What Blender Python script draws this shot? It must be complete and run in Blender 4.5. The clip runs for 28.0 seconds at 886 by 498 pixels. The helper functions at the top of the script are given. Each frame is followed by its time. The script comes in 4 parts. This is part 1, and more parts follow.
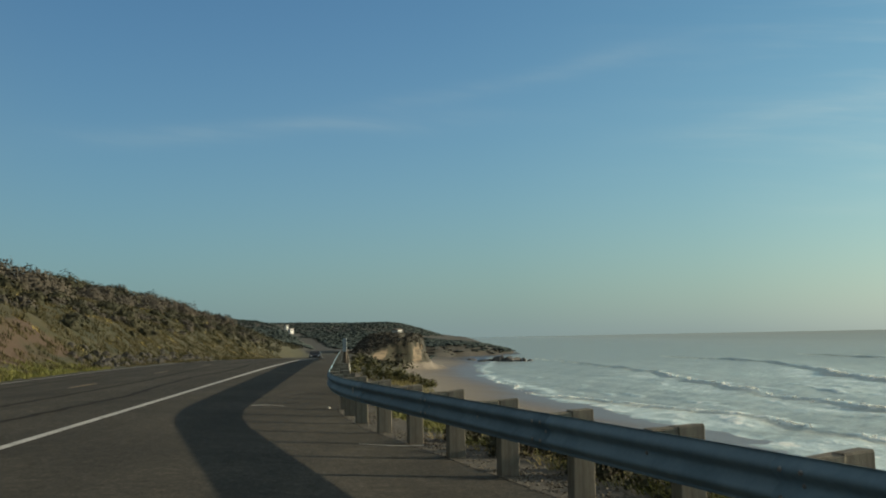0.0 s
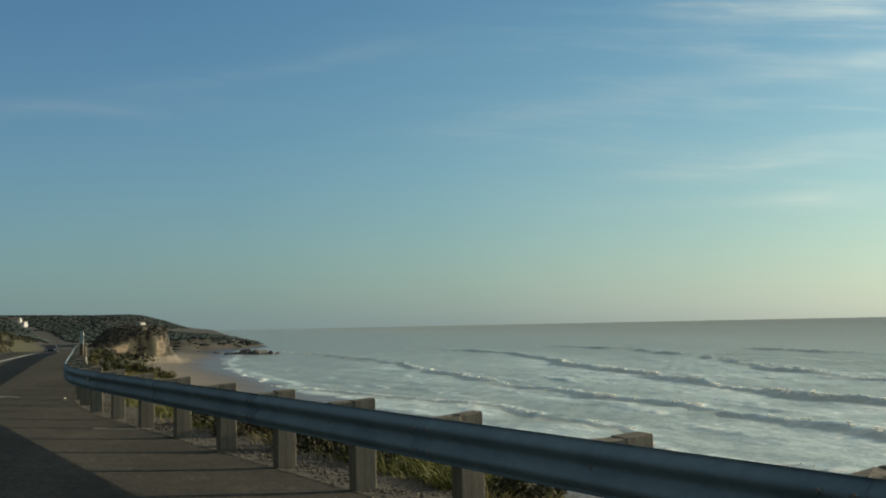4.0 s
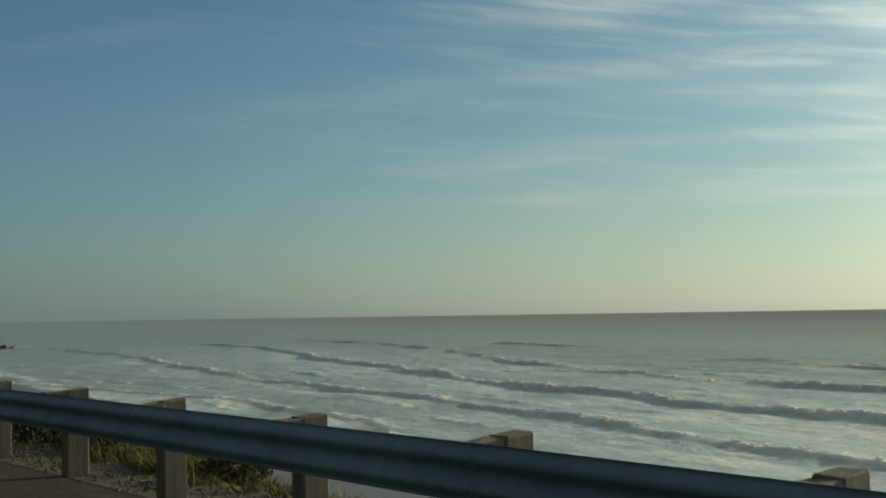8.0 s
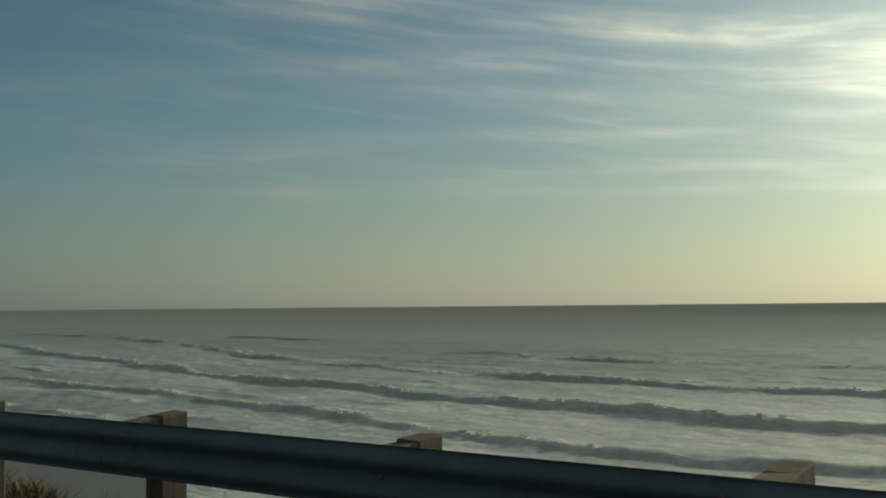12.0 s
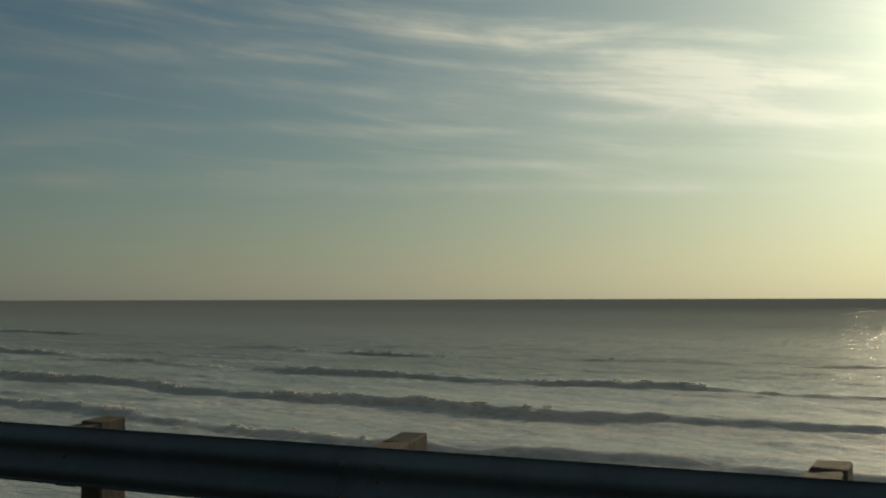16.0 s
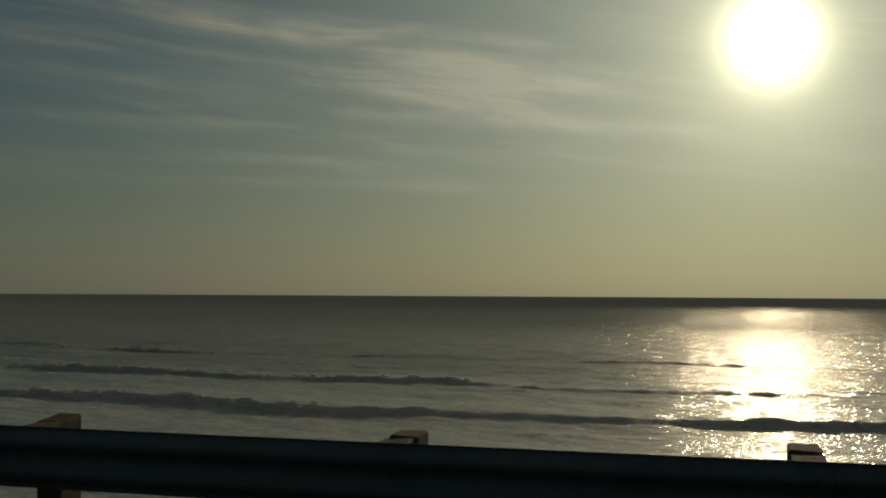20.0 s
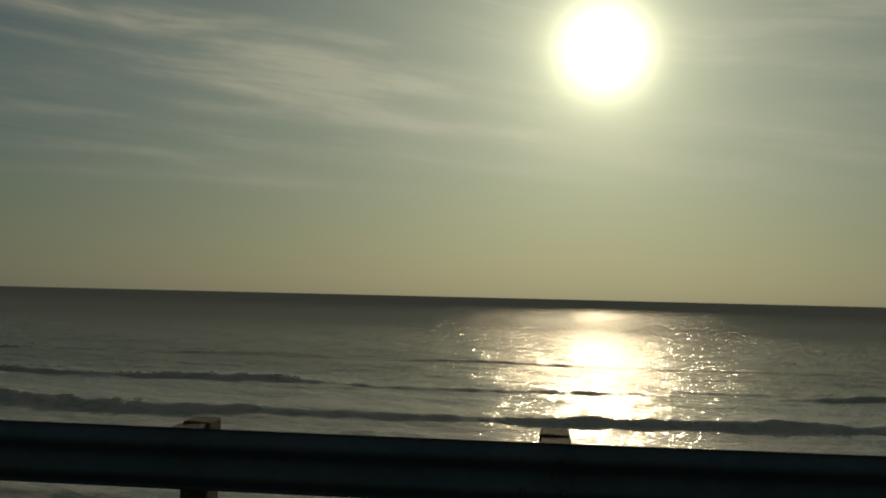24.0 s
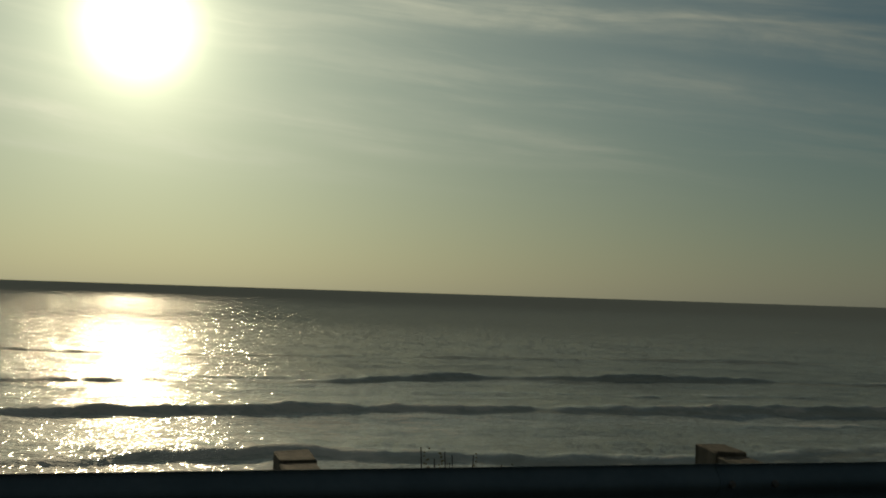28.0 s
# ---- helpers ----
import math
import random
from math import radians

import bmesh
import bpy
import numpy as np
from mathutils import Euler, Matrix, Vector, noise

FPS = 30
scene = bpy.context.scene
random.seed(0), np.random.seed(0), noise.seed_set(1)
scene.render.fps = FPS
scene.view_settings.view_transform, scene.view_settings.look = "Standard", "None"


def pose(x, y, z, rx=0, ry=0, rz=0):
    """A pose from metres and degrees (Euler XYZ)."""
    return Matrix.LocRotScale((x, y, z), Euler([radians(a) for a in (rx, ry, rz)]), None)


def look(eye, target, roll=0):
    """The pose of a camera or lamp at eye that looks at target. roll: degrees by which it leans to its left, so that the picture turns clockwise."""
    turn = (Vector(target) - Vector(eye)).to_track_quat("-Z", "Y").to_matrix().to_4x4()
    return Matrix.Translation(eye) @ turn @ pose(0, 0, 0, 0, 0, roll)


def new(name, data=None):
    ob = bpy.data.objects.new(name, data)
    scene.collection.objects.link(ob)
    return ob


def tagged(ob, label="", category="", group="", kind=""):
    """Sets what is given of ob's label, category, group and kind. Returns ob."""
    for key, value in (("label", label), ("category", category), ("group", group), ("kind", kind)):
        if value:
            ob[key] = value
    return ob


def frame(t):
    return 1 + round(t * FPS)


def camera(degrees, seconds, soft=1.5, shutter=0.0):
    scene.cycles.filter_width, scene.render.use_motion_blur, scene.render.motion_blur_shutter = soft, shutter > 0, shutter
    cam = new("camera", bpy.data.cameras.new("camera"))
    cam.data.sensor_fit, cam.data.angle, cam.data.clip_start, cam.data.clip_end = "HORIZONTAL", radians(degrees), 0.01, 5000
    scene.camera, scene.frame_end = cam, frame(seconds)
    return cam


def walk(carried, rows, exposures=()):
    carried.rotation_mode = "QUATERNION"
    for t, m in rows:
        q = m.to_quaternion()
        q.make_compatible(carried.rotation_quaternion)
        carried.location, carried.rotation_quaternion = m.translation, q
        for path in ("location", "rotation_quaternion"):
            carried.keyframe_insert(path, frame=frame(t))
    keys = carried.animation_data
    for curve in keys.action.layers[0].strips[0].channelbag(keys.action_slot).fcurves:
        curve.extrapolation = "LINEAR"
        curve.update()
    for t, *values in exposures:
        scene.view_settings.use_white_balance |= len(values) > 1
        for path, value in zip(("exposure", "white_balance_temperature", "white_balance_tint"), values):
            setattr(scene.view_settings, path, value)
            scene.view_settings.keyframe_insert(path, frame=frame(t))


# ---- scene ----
LENS = 42.2
cam = camera(LENS, 28.0, soft=2.0)

# t, x, y, z, heading (left positive), pitch, lean
PATH = [
    (0.0, 0.000, 0.000, 1.463, 0.00, 4.29, -1.08),
    (0.5, 0.016, -0.237, 1.461, -0.83, 4.24, -0.99),
    (1.0, 0.043, -0.487, 1.460, -1.86, 4.18, -1.12),
    (1.5, 0.063, -0.743, 1.459, -3.07, 4.09, -1.13),
    (2.0, 0.093, -1.004, 1.459, -4.75, 3.99, -1.12),
    (2.5, 0.123, -1.264, 1.462, -6.56, 3.92, -1.14),
    (3.0, 0.156, -1.517, 1.463, -8.65, 3.83, -1.21),
    (3.5, 0.182, -1.749, 1.461, -10.55, 3.77, -1.18),
    (4.0, 0.218, -1.945, 1.456, -12.45, 3.69, -1.15),
    (4.5, 0.215, -2.083, 1.458, -13.95, 3.72, -0.86),
    (6.5, 0.269, -2.529, 1.455, -19.17, 3.35, -1.04),
    (7.0, 0.290, -2.684, 1.453, -21.33, 3.29, -0.94),
    (7.5, 0.308, -2.836, 1.455, -23.23, 3.20, -1.00),
    (8.0, 0.321, -2.961, 1.455, -24.75, 3.19, -0.84),
    (8.5, 0.320, -3.030, 1.456, -25.59, 3.12, -0.76),
    (9.0, 0.327, -3.111, 1.457, -26.54, 3.07, -0.80),
    (9.5, 0.334, -3.211, 1.456, -27.76, 3.02, -0.71),
    (10.0, 0.335, -3.344, 1.454, -29.35, 2.99, -0.66),
    (10.5, 0.327, -3.497, 1.454, -31.15, 2.93, -0.68),
    (11.0, 0.316, -3.670, 1.455, -33.30, 2.87, -0.52),
    (11.5, 0.306, -3.856, 1.455, -35.34, 2.79, -0.55),
    (12.0, 0.298, -4.041, 1.454, -37.60, 2.73, -0.53),
    (12.5, 0.295, -4.222, 1.457, -39.51, 2.70, -0.38),
    (13.0, 0.294, -4.377, 1.459, -41.42, 2.63, -0.28),
    (13.5, 0.289, -4.511, 1.459, -42.83, 2.57, -0.29),
    (15.5, 0.227, -4.922, 1.460, -47.21, 2.37, -0.36),
    (16.0, 0.197, -5.031, 1.461, -48.42, 2.38, -0.15),
    (16.5, 0.154, -5.131, 1.462, -49.68, 2.36, -0.13),
    (17.0, 0.108, -5.229, 1.464, -51.12, 2.32, 0.01),
    (17.5, 0.064, -5.321, 1.466, -52.40, 2.29, 0.14),
    (18.0, 0.020, -5.422, 1.469, -53.77, 2.27, 0.12),
    (18.5, -0.016, -5.541, 1.468, -54.89, 2.24, 0.15),
    (19.0, -0.045, -5.710, 1.469, -56.34, 2.22, 0.30),
    (19.5, -0.045, -5.933, 1.467, -57.56, 2.21, 0.20),
    (20.0, -0.086, -6.135, 1.467, -59.56, 2.21, 0.32),
    (20.5, -0.174, -6.268, 1.470, -61.60, 2.20, 0.27),
    (21.0, -0.282, -6.350, 1.475, -63.65, 2.19, 0.72),
    (21.5, -0.373, -6.451, 1.475, -64.99, 2.27, 1.01),
    (22.0, -0.444, -6.534, 1.476, -66.40, 2.21, 0.71),
    (22.5, -0.482, -6.575, 1.473, -67.25, 2.17, 1.12),
    (24.5, -0.419, -6.610, 1.472, -68.25, 2.31, 1.50),
    (25.0, -0.241, -6.652, 1.472, -70.32, 2.25, 1.30),
    (25.5, 0.053, -6.708, 1.463, -73.63, 2.16, 1.54),
    (26.0, 0.387, -6.789, 1.454, -78.11, 2.00, 1.43),
    (26.5, 0.684, -6.920, 1.450, -81.83, 1.84, 1.90),
    (27.0, 0.890, -7.067, 1.446, -85.95, 1.95, 1.90),
    (27.5, 1.073, -7.177, 1.439, -89.11, 2.00, 1.93),
    (28.0, 1.243, -7.266, 1.430, -90.92, 2.08, 1.84),
]


def aim(x, y, z, yaw, pitch, lean):
    a, p = radians(yaw), radians(pitch)
    way = Vector((-math.sin(a) * math.cos(p), math.cos(a) * math.cos(p), math.sin(p)))
    eye = Vector((x, y, z))
    return look(eye, eye + way * 10.0, lean)


walk(cam, [(r[0], aim(*r[1:])) for r in PATH],
     exposures=[(0, 0.32, 6300, 2), (3, 0.16, 6300, 2), (4.5, 0.18, 6300, 2), (7, 0.12, 6400, 3), (8, -0.30, 6450, 3), (9, -0.40, 6520, 3), (11, -0.70, 6650, 3), (13.5, -1.06, 6750, 5), (17, -1.60, 6900, 6), (18.5, -2.08, 7000, 6), (20, -2.54, 7200, 5), (22, -2.56, 7200, 4), (25, -2.50, 7200, 2), (26, -2.48, 7200, 1), (28, -2.08, 7000, 1)])

# ---------------------------------------------------------------- light
SUN_AZ, SUN_EL = radians(75.6), radians(12.2)          # azimuth clockwise from +y
SUN_DIR = Vector((math.sin(SUN_AZ) * math.cos(SUN_EL), math.cos(SUN_AZ) * math.cos(SUN_EL), math.sin(SUN_EL)))
SEA_Z = -10.5
rng = np.random.default_rng(7)


class Nodes:
    """Short notation for node trees."""

    def __init__(self, tree):
        self.tree = tree
        tree.nodes.clear()

    def add(self, kind, props=None, **ins):
        n = self.tree.nodes.new(kind)
        props = props or {}
        if "air_density" in props:
            n.air_density = props["air_density"]
        if "altitude" in props:
            n.altitude = props["altitude"]
        if "attribute_name" in props:
            n.attribute_name = props["attribute_name"]
        if "blend_type" in props:
            n.blend_type = props["blend_type"]
        if "data_type" in props:
            n.data_type = props["data_type"]
        if "dust_density" in props:
            n.dust_density = props["dust_density"]
        if "interpolation_type" in props:
            n.interpolation_type = props["interpolation_type"]
        if "operation" in props:
            n.operation = props["operation"]
        if "ozone_density" in props:
            n.ozone_density = props["ozone_density"]
        if "sky_type" in props:
            n.sky_type = props["sky_type"]
        if "sun_disc" in props:
            n.sun_disc = props["sun_disc"]
        if "sun_elevation" in props:
            n.sun_elevation = props["sun_elevation"]
        if "sun_rotation" in props:
            n.sun_rotation = props["sun_rotation"]
        if "use_clamp" in props:
            n.use_clamp = props["use_clamp"]
        if "vector_type" in props:
            n.vector_type = props["vector_type"]
        for k, v in ins.items():
            self.put(n, k, v)
        return n

    def put(self, n, key, v):
        sock = n.inputs[int(key[1:])] if key[0] == "i" and key[1:].isdigit() else n.inputs[key.replace("_", " ")]
        if isinstance(v, bpy.types.NodeSocket):
            self.tree.links.new(v, sock)
        else:
            sock.default_value = v

    def math(self, op, a, b=0.0, c=0.0, clamp=False):
        return self.add("ShaderNodeMath", {"operation": op, "use_clamp": clamp}, i0=a, i1=b, i2=c).outputs[0]

    def vmath(self, op, a, b=(0, 0, 0)):
        n = self.add("ShaderNodeVectorMath", {"operation": op}, i0=a, i1=b)
        return n.outputs["Value"] if op in ("DOT_PRODUCT", "LENGTH") else n.outputs[0]

    def mix(self, f, a, b, mode="MIX"):
        n = self.add("ShaderNodeMix", {"data_type": "RGBA", "blend_type": mode})
        self.put(n, "i0", f), self.put(n, "i6", a), self.put(n, "i7", b)
        return n.outputs[2]

    def ramp(self, f, stops, ease="LINEAR"):
        n = self.add("ShaderNodeValToRGB", i0=f)
        n.color_ramp.interpolation = ease
        els = n.color_ramp.elements
        while len(els) < len(stops):
            els.new(0.5)
        for e, (p, c) in zip(els, stops):
            e.position = p
            e.color = c if len(c) == 4 else (*c, 1)
        return n.outputs[0]

    def rise(self, f, lo, hi):
        n = self.add("ShaderNodeMapRange", {"interpolation_type": "SMOOTHSTEP"}, i0=f, i1=lo, i2=hi, i3=0.0, i4=1.0)
        return n.outputs[0]

    def noise(self, vec, scale, detail=4.0, rough=0.55, stretch=None, distort=0.0):
        if stretch:
            vec = self.vmath("MULTIPLY", vec, stretch)
        n = self.add("ShaderNodeTexNoise", Vector=vec, Scale=scale, Detail=detail, Roughness=rough, Distortion=distort)
        return n.outputs[0]


def rgb(r, g, b):
    return (r, g, b, 1.0)


# ---- sky: clear evening air, thin cirrus, and the bright haze and lens glare round the sun
world = bpy.data.worlds.new("sky")
scene.world = world
world.use_nodes = True
N = Nodes(world.node_tree)
sky = N.add("ShaderNodeTexSky", {"sky_type": "NISHITA", "sun_disc": False, "sun_elevation": SUN_EL, "sun_rotation": SUN_AZ,
                                 "altitude": 10.0, "air_density": 1.0, "dust_density": 0.25, "ozone_density": 3.0})
way = N.add("ShaderNodeTexCoord").outputs["Generated"]
sep = N.add("ShaderNodeSeparateXYZ", i0=way)
up = N.math("MAXIMUM", sep.outputs[2], 0.0)
near_sun = N.math("MAXIMUM", N.vmath("DOT_PRODUCT", way, tuple(SUN_DIR)), 0.0)
# marine haze along the horizon, warmer towards the sun
haze = N.math("MULTIPLY", N.math("POWER", 2.718, N.math("MULTIPLY", up, -9.0)), 0.85)
haze_tone = N.ramp(near_sun, [(0.0, (0.135, 0.212, 0.252)), (0.30, (0.178, 0.246, 0.259)), (0.46, (0.262, 0.318, 0.312)), (0.62, (0.43, 0.455, 0.415)), (0.85, (0.76, 0.735, 0.58)), (1.0, (1.05, 0.94, 0.62))])
air = N.mix(N.rise(near_sun, 0.15, 0.75), rgb(0.075, 0.090, 0.099), rgb(0.074, 0.095, 0.091))
base = N.mix(1.0, sky.outputs[0], air, "MULTIPLY")
# sky opposite the sun is greyed too, for neutral light on shaded faces
away = N.rise(N.vmath("DOT_PRODUCT", way, tuple(-SUN_DIR)), -0.02, 0.60)
zenith_fill = N.math("MULTIPLY", N.rise(up, 0.32, 0.65), 0.65)          # unseen grey overhead, added to neutralise the fill light
base = N.mix(N.math("MULTIPLY", away, 0.80), base, rgb(0.170, 0.180, 0.162))
base = N.mix(zenith_fill, base, rgb(0.225, 0.220, 0.190))
base = N.mix(haze, base, haze_tone)
murk = N.math("MULTIPLY", N.math("POWER", 2.718, N.math("MULTIPLY", up, -75.0)), N.math("SUBTRACT", 0.75, N.math("MULTIPLY", N.rise(near_sun, 0.30, 0.95), 0.50)))
base = N.mix(murk, base, N.ramp(near_sun, [(0.0, (0.150, 0.205, 0.220)), (0.45, (0.225, 0.262, 0.252)), (1.0, (0.52, 0.50, 0.40))]))      # spray over the water, far out
# cirrus: long fibrous streaks at their compass bearing and height over the sea, in degrees
RAD = 57.29578
bearing = N.math("MULTIPLY", N.math("ARCTAN2", sep.outputs[0], sep.outputs[1]), RAD)
height = N.math("MULTIPLY", N.math("ARCSINE", up), RAD)
dome = N.add("ShaderNodeCombineXYZ", i0=bearing, i1=height, i2=0.0).outputs[0]
drift = N.math("MULTIPLY", N.math("SUBTRACT", N.noise(dome, 0.10, 2.0, 0.45, (0.45, 1.0, 1.0)), 0.5), 2.2)
height_w = N.math("ADD", height, drift)
slant = N.add("ShaderNodeCombineXYZ", i0=bearing, i1=N.math("ADD", height_w, N.math("MULTIPLY", bearing, 0.10)), i2=0.0).outputs[0]
fibre = N.noise(slant, 1.0, 6.0, 0.60, (0.07, 0.95, 1.0), 0.25)
tufts = N.noise(slant, 0.40, 5.0, 0.62, (0.30, 1.0, 1.0), 0.3)


def streak(az, el, reach, thick, slope, weight):
    """One streak: its middle, half length, half thickness, rise per degree, and how dense it is."""
    du = N.math("SUBTRACT", bearing, az)
    dv = N.math("DIVIDE", N.math("SUBTRACT", height_w, N.math("MULTIPLY_ADD", du, slope, el)), thick)
    q = N.math("POWER", N.math("ABSOLUTE", N.math("DIVIDE", du, reach)), 3.0)
    return N.math("MULTIPLY", N.math("POWER", 2.718, N.math("MULTIPLY", N.math("MULTIPLY_ADD", dv, dv, q), -1.0)), weight)


SUNWARD = [                                # bright fan towards the sun and the bands beneath it
    (56.0, 12.3, 9.0, 0.85, -0.16, 1.0), (58.0, 9.9, 7.5, 0.75, -0.15, 0.95), (64.0, 8.5, 12.0, 0.45, -0.05, 0.8), (66.0, 10.2, 9.0, 1.3, -0.06, 0.8),
    (52.0, 5.2, 15.0, 0.28, 0.0, 0.38), (50.0, 6.3, 11.0, 0.25, 0.02, 0.34), (86.0, 13.2, 9.0, 0.8, 0.02, 0.55), (80.0, 8.6, 9.0, 0.8, -0.03, 0.45),
    (91.0, 6.9, 7.5, 0.4, -0.05, 0.40), (74.0, 6.6, 12.0, 0.5, -0.02, 0.30), (60.0, 19.0, 30.0, 2.6, -0.05, 0.6),
]
NORTHWARD = [                              # thinner lines along the coast
    (44.0, 13.9, 9.0, 0.9, -0.10, 0.55), (42.0, 10.2, 10.0, 0.55, -0.02, 0.48), (40.0, 8.1, 11.0, 0.35, 0.01, 0.44), (27.0, 7.4, 6.5, 0.42, 0.03, 0.55),
    (29.5, 5.6, 10.0, 0.40, 0.0, 0.46), (31.0, 14.6, 7.0, 0.75, 0.05, 0.66), (33.0, 11.6, 9.0, 0.6, 0.03, 0.46), (20.0, 10.6, 9.0, 0.5, 0.10, 0.20),
    (-8.0, 10.2, 12.0, 0.5, 0.05, 0.16), (4.0, 12.6, 8.0, 0.5, 0.18, 0.12),
]
SOUTHWARD = [(100.0, 13.2, 9.0, 0.9, -0.12, 0.60), (104.5, 10.2, 7.5, 0.6, -0.10, 0.50), (118.0, 15.0, 14.0, 2.5, -0.05, 0.5)]
STREAKS = SUNWARD + NORTHWARD + SOUTHWARD
cirrus = streak(*STREAKS[0])
for row in STREAKS[1:]:
    cirrus = N.math("ADD", cirrus, streak(*row))
thin = N.math("MULTIPLY", N.math("MULTIPLY", N.rise(height, 4.0, 7.5), N.rise(bearing, 4.0, 34.0)), N.rise(N.noise(slant, 0.9, 6.0, 0.6, (0.05, 0.60, 1.0), 0.3), 0.42, 0.66))
cirrus = N.math("ADD", cirrus, N.math("MULTIPLY", thin, 0.50))
cirrus = N.math("MINIMUM", cirrus, 1.15)
cirrus = N.math("MULTIPLY", cirrus, N.math("MULTIPLY", N.math("ADD", 0.45, N.rise(fibre, 0.32, 0.68)), N.math("ADD", 0.50, N.rise(tufts, 0.32, 0.66))))
bright = N.math("ADD", 0.50, N.math("MULTIPLY", N.math("POWER", near_sun, 5.0), 1.0))
cloud = N.add("ShaderNodeVectorMath", {"operation": "SCALE"}, i0=(0.97, 1.0, 0.90), Scale=bright).outputs[0]
tone = N.mix(N.math("MULTIPLY", cirrus, N.math("ADD", 0.34, N.math("MULTIPLY", N.rise(near_sun, 0.55, 0.95), 0.20))), base, cloud)
# glow round the sun, its core widened to include lens glare
halo = N.math("ADD", N.math("ADD", N.math("MULTIPLY", N.math("POWER", near_sun, 14.0), 0.95), N.math("MULTIPLY", N.math("POWER", near_sun, 70.0), 0.7)),
              N.math("ADD", N.math("MULTIPLY", N.math("POWER", near_sun, 330.0), 2.2), N.math("MULTIPLY", N.math("POWER", near_sun, 1900.0), 14.0)))
glow = N.add("ShaderNodeVectorMath", {"operation": "SCALE"}, i0=(0.97, 0.95, 0.68), Scale=halo).outputs[0]
total = N.mix(1.0, tone, glow, "ADD")
back = N.add("ShaderNodeBackground", Color=total, Strength=1.0)
N.add("ShaderNodeOutputWorld", Surface=back.outputs[0])

sun = new("sun", bpy.data.lights.new("sun", "SUN"))
sun.data.energy, sun.data.angle, sun.data.color = 5.0, radians(0.6), (1.0, 0.81, 0.57)
sun.matrix_world = look(SUN_DIR * 500, (0, 0, 0))


# ---------------------------------------------------------------- materials
def material(name):
    m = bpy.data.materials.new(name)
    m.use_nodes = True
    n = Nodes(m.node_tree)
    place = n.add("ShaderNodeTexCoord").outputs["Object"]
    return m, n, place


def finish(n, color, rough=0.8, metal=0.0, height=None, strength=0.3, dist=0.02, spec=0.4, extra=None):
    b = n.add("ShaderNodeBsdfPrincipled")
    n.put(b, "Base Color", color), n.put(b, "Roughness", rough), n.put(b, "Metallic", metal), n.put(b, "Specular IOR Level", spec)
    for k, v in (extra or {}).items():
        n.put(b, k, v)
    if height is not None:
        n.put(b, "Normal", n.add("ShaderNodeBump", Strength=strength, Distance=dist, Height=height).outputs[0])
    n.add("ShaderNodeOutputMaterial", Surface=b.outputs[0])


def plain(name, c1, c2, scale, rough=0.8, metal=0.0, strength=0.3, dist=0.02, detail=6.0, stretch=None, spec=0.4):
    m, n, p = material(name)
    big, fine = n.noise(p, scale, detail, 0.6, stretch), n.noise(p, scale * 9, 3.0, 0.6, stretch)
    f = n.rise(n.math("ADD", n.math("MULTIPLY", big, 0.7), n.math("MULTIPLY", fine, 0.3)), 0.32, 0.68)
    rnd = n.add("ShaderNodeObjectInfo").outputs["Random"]
    c = n.mix(f, rgb(*c1), rgb(*c2))
    c = n.mix(1.0, c, n.ramp(rnd, [(0, (0.85,) * 3), (1, (1.12,) * 3)]), "MULTIPLY")
    finish(n, c, rough, metal, fine, strength, dist, spec)
    return m


def asphalt_material():
    m, n, p = material("asphalt")
    grit, chips = n.noise(p, 70.0, 2.0, 0.7), n.add("ShaderNodeTexVoronoi", Vector=p, Scale=38.0).outputs[1]
    patch, mottle = n.noise(p, 0.35, 5.0, 0.6), n.noise(p, 5.0, 4.0, 0.65)
    band = n.noise(p, 0.8, 3.0, 0.5, (1.0, 0.05, 1.0))
    f = n.math("ADD", n.math("MULTIPLY", grit, 0.30), n.math("ADD", n.math("MULTIPLY", patch, 0.25), n.math("ADD", n.math("MULTIPLY", band, 0.2), n.math("MULTIPLY", mottle, 0.25))))
    c = n.ramp(f, [(0.38, (0.022, 0.0195, 0.0145)), (0.5, (0.044, 0.039, 0.029)), (0.60, (0.080, 0.070, 0.053))])
    c = n.mix(0.75, c, n.mix(1.0, c, n.ramp(chips, [(0.0, (0.35,) * 3), (0.7, (1.1,) * 3), (1.0, (2.4,) * 3)]), "MULTIPLY"))
    scuff = n.math("MULTIPLY", n.rise(n.noise(p, 1.1, 6.0, 0.7, (1.0, 0.3, 1.0)), 0.60, 0.72), 0.35)
    c = n.mix(scuff, c, rgb(0.085, 0.078, 0.062))
    finish(n, c, 0.9, 0.0, grit, 0.6, 0.01, 0.2)
    return m


